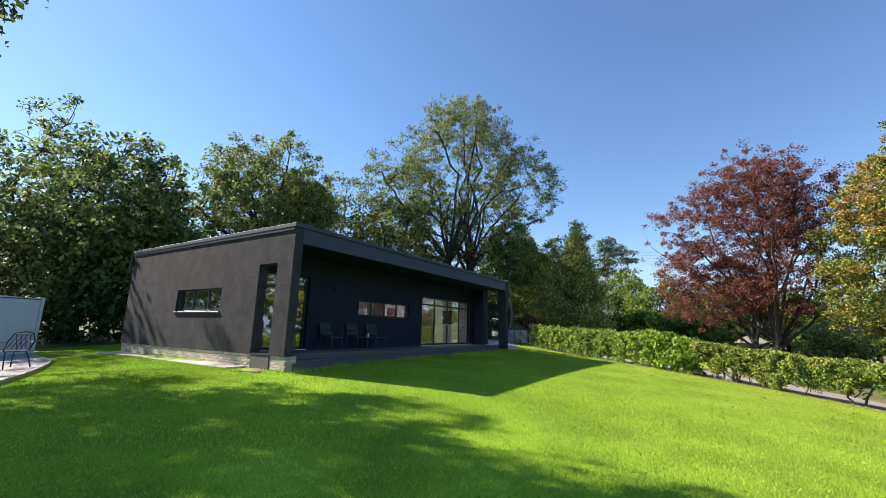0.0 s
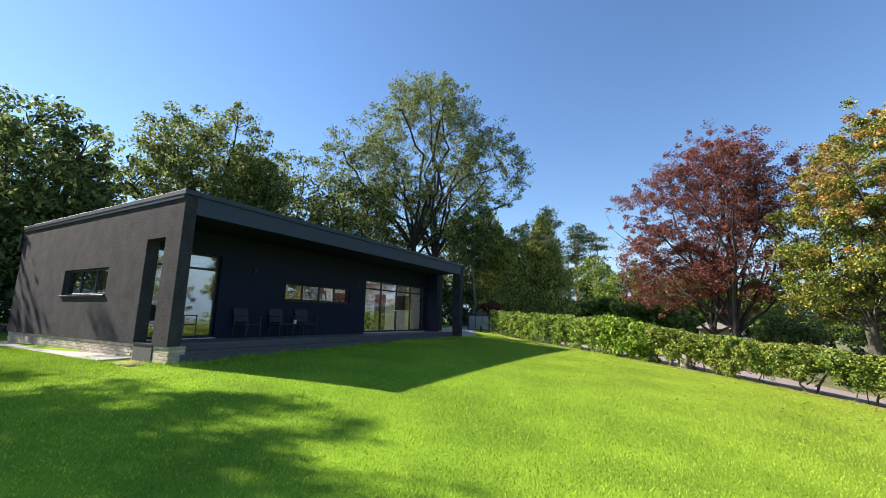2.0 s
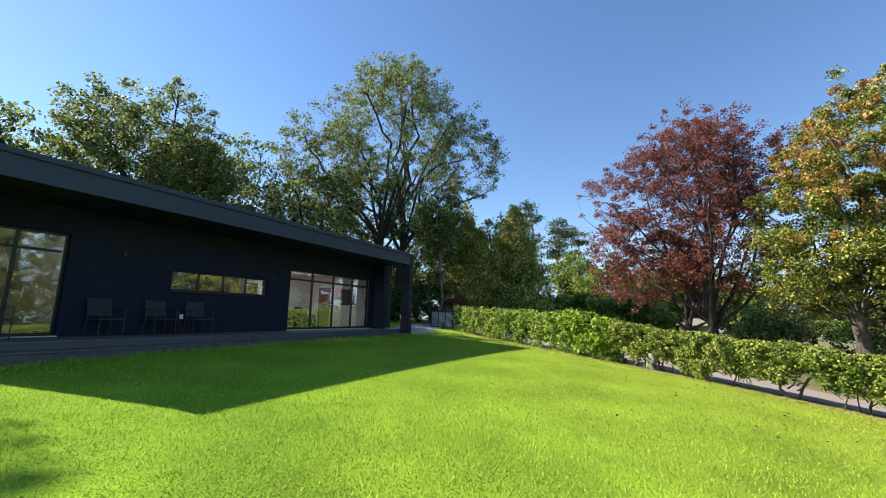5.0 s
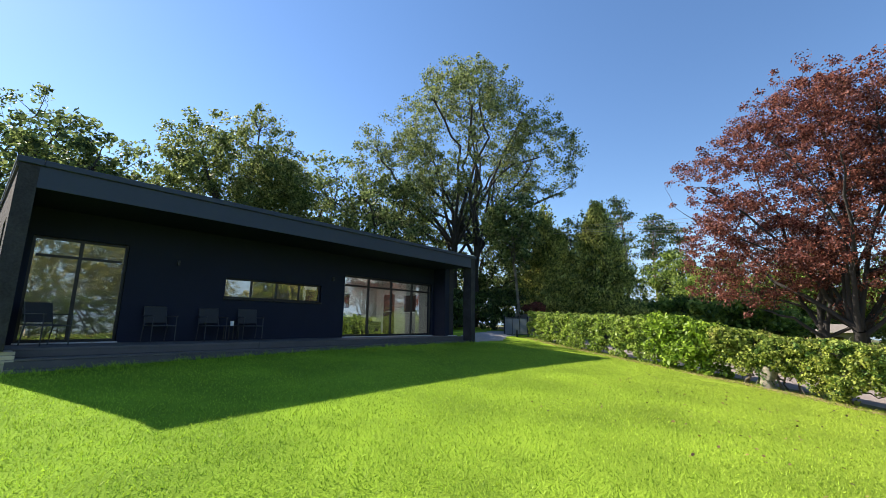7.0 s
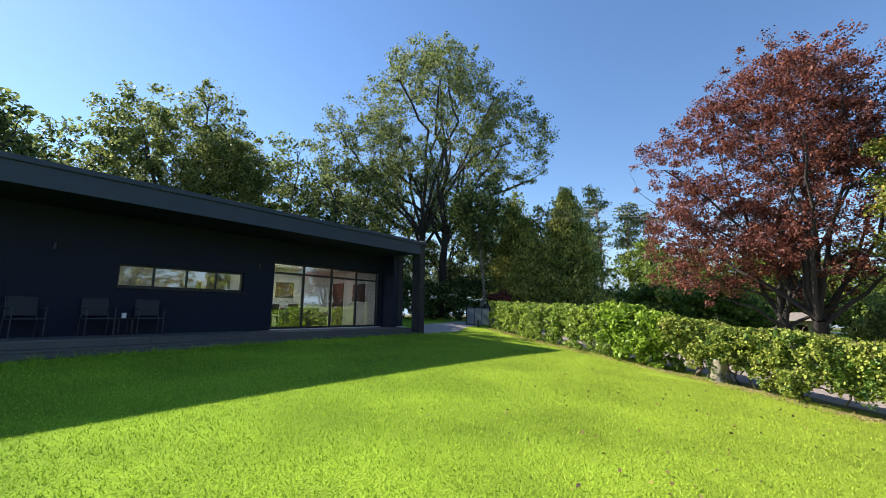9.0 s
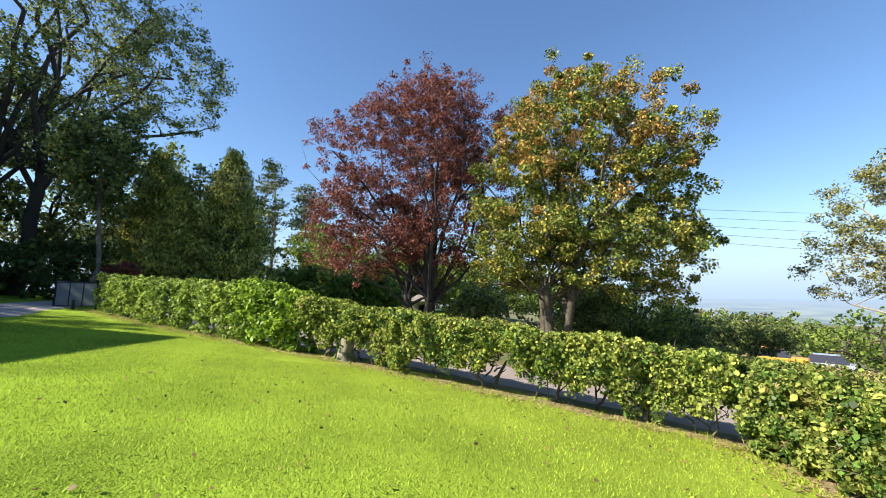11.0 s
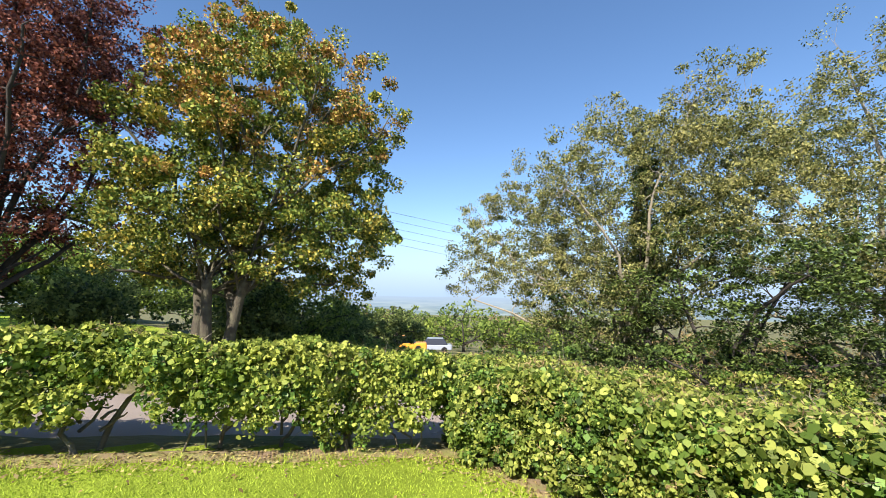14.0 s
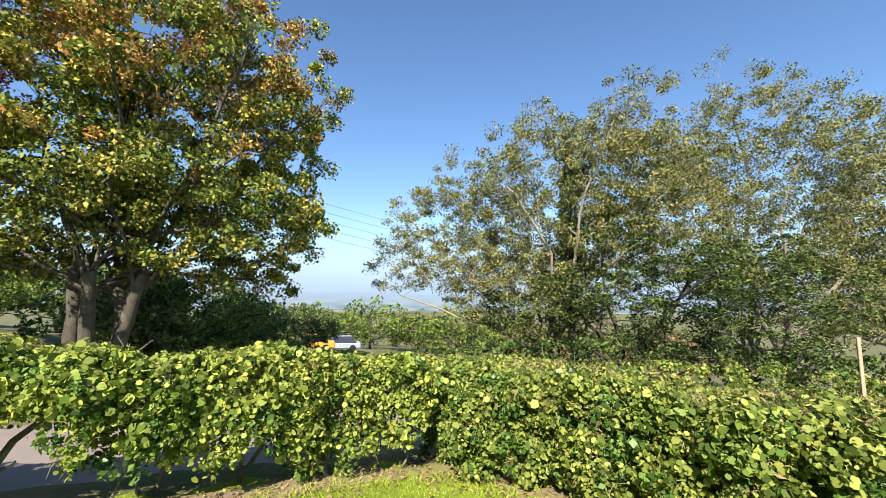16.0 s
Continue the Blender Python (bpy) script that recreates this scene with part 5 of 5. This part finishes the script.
# woods over the brow of the hill
for k, (x, y) in enumerate([(60, 62), (72, 52), (84, 40), (52, 74), (95, 28), (66, 78), (105, 60), (88, 84), (44, 60), (58, 44), (110, 10), (76, 22), (50, 34), (66, 36), (57, 27), (72, 30), (47, 45), (90, 52), (52, 18), (64, 10)]):
    g = ground_z(x, y)
    tree("hill_tree", (x, y), 1.0, 0.2, [(x, y, g + 2.9, 6.0, 6.0, 3.0), (x + 5, y - 4, g + 2.2, 5, 5, 2.6)], 90, 36, 1.2, 0.42, LEAF_HILL if k % 4 else LEAF_BRIGHT, BARK_DARK,
         "hazy hedgerow tree over the hill's brow", seed=200 + k, limbs=5, group="hedgerow trees over the brow", twig=0.04)

# ---- overhead wires ----
wires = thing("overhead_wires", (-12.5, 36.8, 8), "five thin overhead wires sagging across the drive", "wires")
for k in range(5):
    a, b = np.array([-12.5, 36.8, 9.3 - 0.14 * k]), np.array([31.0, 22.2 + 0.25 * k, 4.9 - 0.44 * k])
    t = np.linspace(0, 1, 25)[:, None]
    line = a + (b - a) * t + np.array([0, 0, -0.8]) * 4 * t * (1 - t)
    tubes("wire", [(line, np.full(25, 0.007), 4)], WIRE, wires)

# ---- distance ----


def backdrop():
    """Glowing walls for the distance: a plain and low hills with haze painted in, and a painted pale haze over them."""
    def shader(name):
        m = bpy.data.materials.new(name)
        m.use_nodes = True
        nodes, links = m.node_tree.nodes, m.node_tree.links
        nodes.remove(nodes["Principled BSDF"])
        geo, sep = nodes.new("ShaderNodeNewGeometry"), nodes.new("ShaderNodeSeparateXYZ")
        links.new(geo.outputs["Position"], sep.inputs[0])
        em = nodes.new("ShaderNodeEmission")
        return m, nodes, links, geo, sep, em

    def wall(name, radius, low, high, mat, label, hills=0.0, start=-70.0, sweep=190.0):
        verts, faces, n = [], [], 120
        for k in range(n + 1):
            a = radians(start + sweep * k / n)
            top = high + hills * (0.5 * math.sin(k * 0.21) + 0.25 * math.sin(k * 0.67 + 1))
            x, y = radius * math.cos(a), radius * math.sin(a)
            verts += [(x, y, low), (x, y, top)]
        for k in range(n):
            faces.append((2 * k, 2 * k + 2, 2 * k + 3, 2 * k + 1))
        ob = new(name, mesh_of(name, verts, faces, mat))
        ob.visible_shadow = False
        return tagged(ob, label, "backdrop", kind="structure")

    m, nodes, links, geo, sep, em = shader("far_plain_painted_haze")
    mapping = nodes.new("ShaderNodeMapping")
    mapping.inputs["Scale"].default_value = (0.012, 0.012, 0.16)
    links.new(geo.outputs["Position"], mapping.inputs["Vector"])
    tex = nodes.new("ShaderNodeTexNoise")
    tex.inputs["Scale"].default_value = 1.0
    tex.inputs["Detail"].default_value = 7
    links.new(mapping.outputs[0], tex.inputs["Vector"])
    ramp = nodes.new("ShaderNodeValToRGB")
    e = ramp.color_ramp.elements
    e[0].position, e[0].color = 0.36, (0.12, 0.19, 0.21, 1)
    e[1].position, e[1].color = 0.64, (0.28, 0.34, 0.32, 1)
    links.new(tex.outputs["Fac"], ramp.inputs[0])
    # haze painted into the glow: bluer and paler with height
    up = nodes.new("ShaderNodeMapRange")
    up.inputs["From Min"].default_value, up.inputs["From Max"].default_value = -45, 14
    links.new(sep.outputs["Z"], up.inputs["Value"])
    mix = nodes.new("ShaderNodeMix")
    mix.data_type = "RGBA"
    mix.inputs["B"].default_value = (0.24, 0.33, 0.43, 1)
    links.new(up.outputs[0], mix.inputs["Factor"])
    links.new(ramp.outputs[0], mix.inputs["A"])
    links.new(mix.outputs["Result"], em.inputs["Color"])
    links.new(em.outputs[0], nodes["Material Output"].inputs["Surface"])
    wall("backdrop", 1400, -80, 15, m, "distant plain and low hills with blue haze painted in", hills=5)

    # added glowing sheet, fading upwards, that tones down the bright horizon
    m, nodes, links, geo, sep, em = shader("painted_horizon_haze")
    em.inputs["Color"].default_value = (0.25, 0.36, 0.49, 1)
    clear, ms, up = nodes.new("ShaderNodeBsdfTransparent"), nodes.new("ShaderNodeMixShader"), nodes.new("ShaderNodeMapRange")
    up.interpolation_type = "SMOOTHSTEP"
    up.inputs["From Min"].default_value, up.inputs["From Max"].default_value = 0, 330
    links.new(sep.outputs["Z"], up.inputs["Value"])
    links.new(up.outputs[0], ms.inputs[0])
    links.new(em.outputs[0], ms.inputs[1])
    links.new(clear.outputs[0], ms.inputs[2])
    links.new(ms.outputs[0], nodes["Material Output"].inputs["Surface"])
    wall("painted_sky_haze", 1500, -80, 330, m, "glowing sheet painted as pale blue haze low in the sky", start=-120.0, sweep=360.0)


backdrop()

# ---- grass ----


def grass(name, count, lo, hi, tall, seed, label, keep):
    rng = np.random.default_rng(seed)
    x, y = rng.uniform(lo[0], hi[0], count), rng.uniform(lo[1], hi[1], count)
    m = keep(x, y)
    x, y = x[m], y[m]
    n = len(x)
    z = height(x, y)
    a = rng.uniform(0, 2 * np.pi, n)
    w = rng.uniform(0.004, 0.008, n)
    h = tall * rng.uniform(0.5, 1.3, n)
    lean = rng.normal(size=(n, 2)) * 0.55 * h[:, None]
    base = np.stack([x, y, z - 0.004], -1)
    s = np.stack([np.cos(a) * w, np.sin(a) * w, 0 * a], -1)
    tip = base + np.stack([lean[:, 0], lean[:, 1], h], -1)
    me = mesh_of(name, np.stack([base - s, base + s, tip], 1).reshape(-1, 3), np.arange(n * 3).reshape(n, 3), BLADE)
    return tagged(new(name, me), label, "grass", kind="stuff")


def lawn_side(x, y):
    """True on the lawn: before the deck and inside the hedge."""
    ok = (x > -9.1) | (y < 6.5)
    for (x0, y0), (x1, y1) in zip(FOOT, FOOT[1:]):
        ok &= ((x1 - x0) * (y - y0) - (y1 - y0) * (x - x0) < -0.2 * math.hypot(x1 - x0, y1 - y0)) | (x < x0 - 6) | (x > x1 + 3)
    return ok & ((x < 6.2) | (y > 15.5) & (x < 7.6) | (y > 13) & (x < 6.6))


def tufts(name, line, count, tall, seed, label):
    """Longer grass and weeds left standing along an edge."""
    rng = np.random.default_rng(seed)
    pts, ways = along(line, 0.05)
    c = rng.integers(0, len(pts), count // 12)
    i = np.repeat(c, 12)
    d = np.repeat(rng.normal(size=len(c)) * 0.16 - 0.02, 12) + rng.normal(size=len(i)) * 0.03
    q = pts[i] + np.stack([-ways[i, 1] * d, ways[i, 0] * d], -1) + rng.normal(size=(len(i), 2)) * 0.03
    h = tall * np.repeat(rng.uniform(0.3, 1.2, len(c)), 12) * rng.uniform(0.6, 1.2, len(i))
    base = np.concatenate([q, height(q[:, 0], q[:, 1])[:, None] - 0.005], 1)
    a = rng.uniform(0, 6.28, len(i))
    s = np.stack([np.cos(a), np.sin(a), 0 * a], -1) * 0.005
    tip = base + np.concatenate([rng.normal(size=(len(i), 2)) * 0.45 * h[:, None], h[:, None]], 1)
    me = mesh_of(name, np.stack([base - s, base + s, tip], 1).reshape(-1, 3), np.arange(len(i) * 3).reshape(-1, 3), BLADE)
    return tagged(new(name, me), label, "grass", kind="stuff")


tufts("edge_grass", FOOT + TURNED[1:6], 9000, 0.10, 71, "longer grass tufts along the hedge's foot")
tufts("edge_grass", [(-8.95, 21.2), (-8.97, 14), (-8.97, 7.2), (-9.2, 6.75)], 8000, 0.13, 72, "longer grass tufts along the house's foot")
def litter(name, line, count, seed, label):
    rng = np.random.default_rng(seed)
    pts, ways = along(line, 0.05)
    i = rng.integers(0, len(pts), count)
    d = rng.normal(size=count) * 0.28 + 0.05
    q = pts[i] + np.stack([-ways[i, 1] * d, ways[i, 0] * d], -1)
    c = np.concatenate([q, height(q[:, 0], q[:, 1])[:, None] + 0.022], 1)
    ob = leaves(name, c, 0.05, LEAF_DRY, None, rng, 2.0, 0.6, 4)
    return tagged(ob, label, "leaf litter", kind="stuff")


litter("leaf_litter", FOOT + TURNED[1:6], 9000, 81, "brown fallen leaves scattered along the hedge's foot")


def fallen(count, lo, hi, seed):
    rng = np.random.default_rng(seed)
    x, y = rng.uniform(lo[0], hi[0], count), rng.uniform(lo[1], hi[1], count)
    k = lawn_side(x, y)
    c = np.stack([x[k], y[k], height(x[k], y[k]) + 0.035], -1)
    tagged(leaves("fallen_leaves", c, 0.045, LEAF_FALLEN, None, rng, 1.6, 0.7, 6), "brown fallen leaves lying on the grass", "leaf litter", kind="stuff")


fallen(380, (-2, 12.0), (7.4, 20.5), 83)
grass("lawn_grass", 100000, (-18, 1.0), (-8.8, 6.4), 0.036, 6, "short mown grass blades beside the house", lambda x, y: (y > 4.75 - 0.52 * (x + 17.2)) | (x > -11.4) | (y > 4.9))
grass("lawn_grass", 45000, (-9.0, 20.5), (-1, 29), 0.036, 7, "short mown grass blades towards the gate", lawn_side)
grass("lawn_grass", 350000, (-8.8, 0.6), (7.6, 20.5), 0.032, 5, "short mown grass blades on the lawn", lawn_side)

tufts("weeds", [(-11.6, 6.36), (-10.4, 6.4), (-9.9, 6.85), (-9.2, 6.9)], 1500, 0.10, 88, "ragged weeds and long grass at the pillar's foot")
bm = bmesh.new()
bmesh.ops.create_icosphere(bm, subdivisions=4, radius=1.0)
rnd = random.Random(4)
for v in bm.verts:
    k = 1 + 0.12 * math.sin(5 * v.co.x + 3 * v.co.y) + rnd.uniform(-0.05, 0.05)
    v.co = Vector((-10.1 + 0.42 * k * v.co.x, 6.72 + 0.25 * k * v.co.y, ground_z(-10.1, 6.72) + 0.06 * k * v.co.z))
soil_me = bpy.data.meshes.new("soil_heap")
bm.to_mesh(soil_me)
bm.free()
soil_me.materials.append(EARTH)
tagged(new("soil_heap", soil_me), "small heap of dry brown soil below the slot", "soil")

# ---- bricks of the plinth ----
def bricks():
    me = bpy.data.meshes.new("brick")
    bm = block(-0.1055, -0.012, -0.0325, 0.1055, 0.012, 0.0325, bevel=0.005)
    bm.to_mesh(me)
    bm.free()
    me.materials.append(BRICK)
    rnd = random.Random(9)
    for row in range(5):
        z = 0.88 - row * 0.075
        x = XB + 0.14 + (0.11 if row % 2 else 0)
        while x < -10.85:
            ob = attach(new("brick", me), plinth)
            ob.location = (x, Y0 + 0.048 + rnd.uniform(-0.003, 0.003), z)
            x += 0.2215
        for k in range(3):
            ob = attach(new("brick", me), plinth_pillar)
            ob.location = (-9.80 + 0.2 * k + (0.03 if row % 2 else 0), Y0 + 0.048, z)
        for k in range(2):
            ob = attach(new("brick", me), plinth_pillar)
            ob.location = (XF - 0.048, Y0 + 0.14 + 0.19 * k, z)
            ob.rotation_euler = (0, 0, math.pi / 2)


bricks()
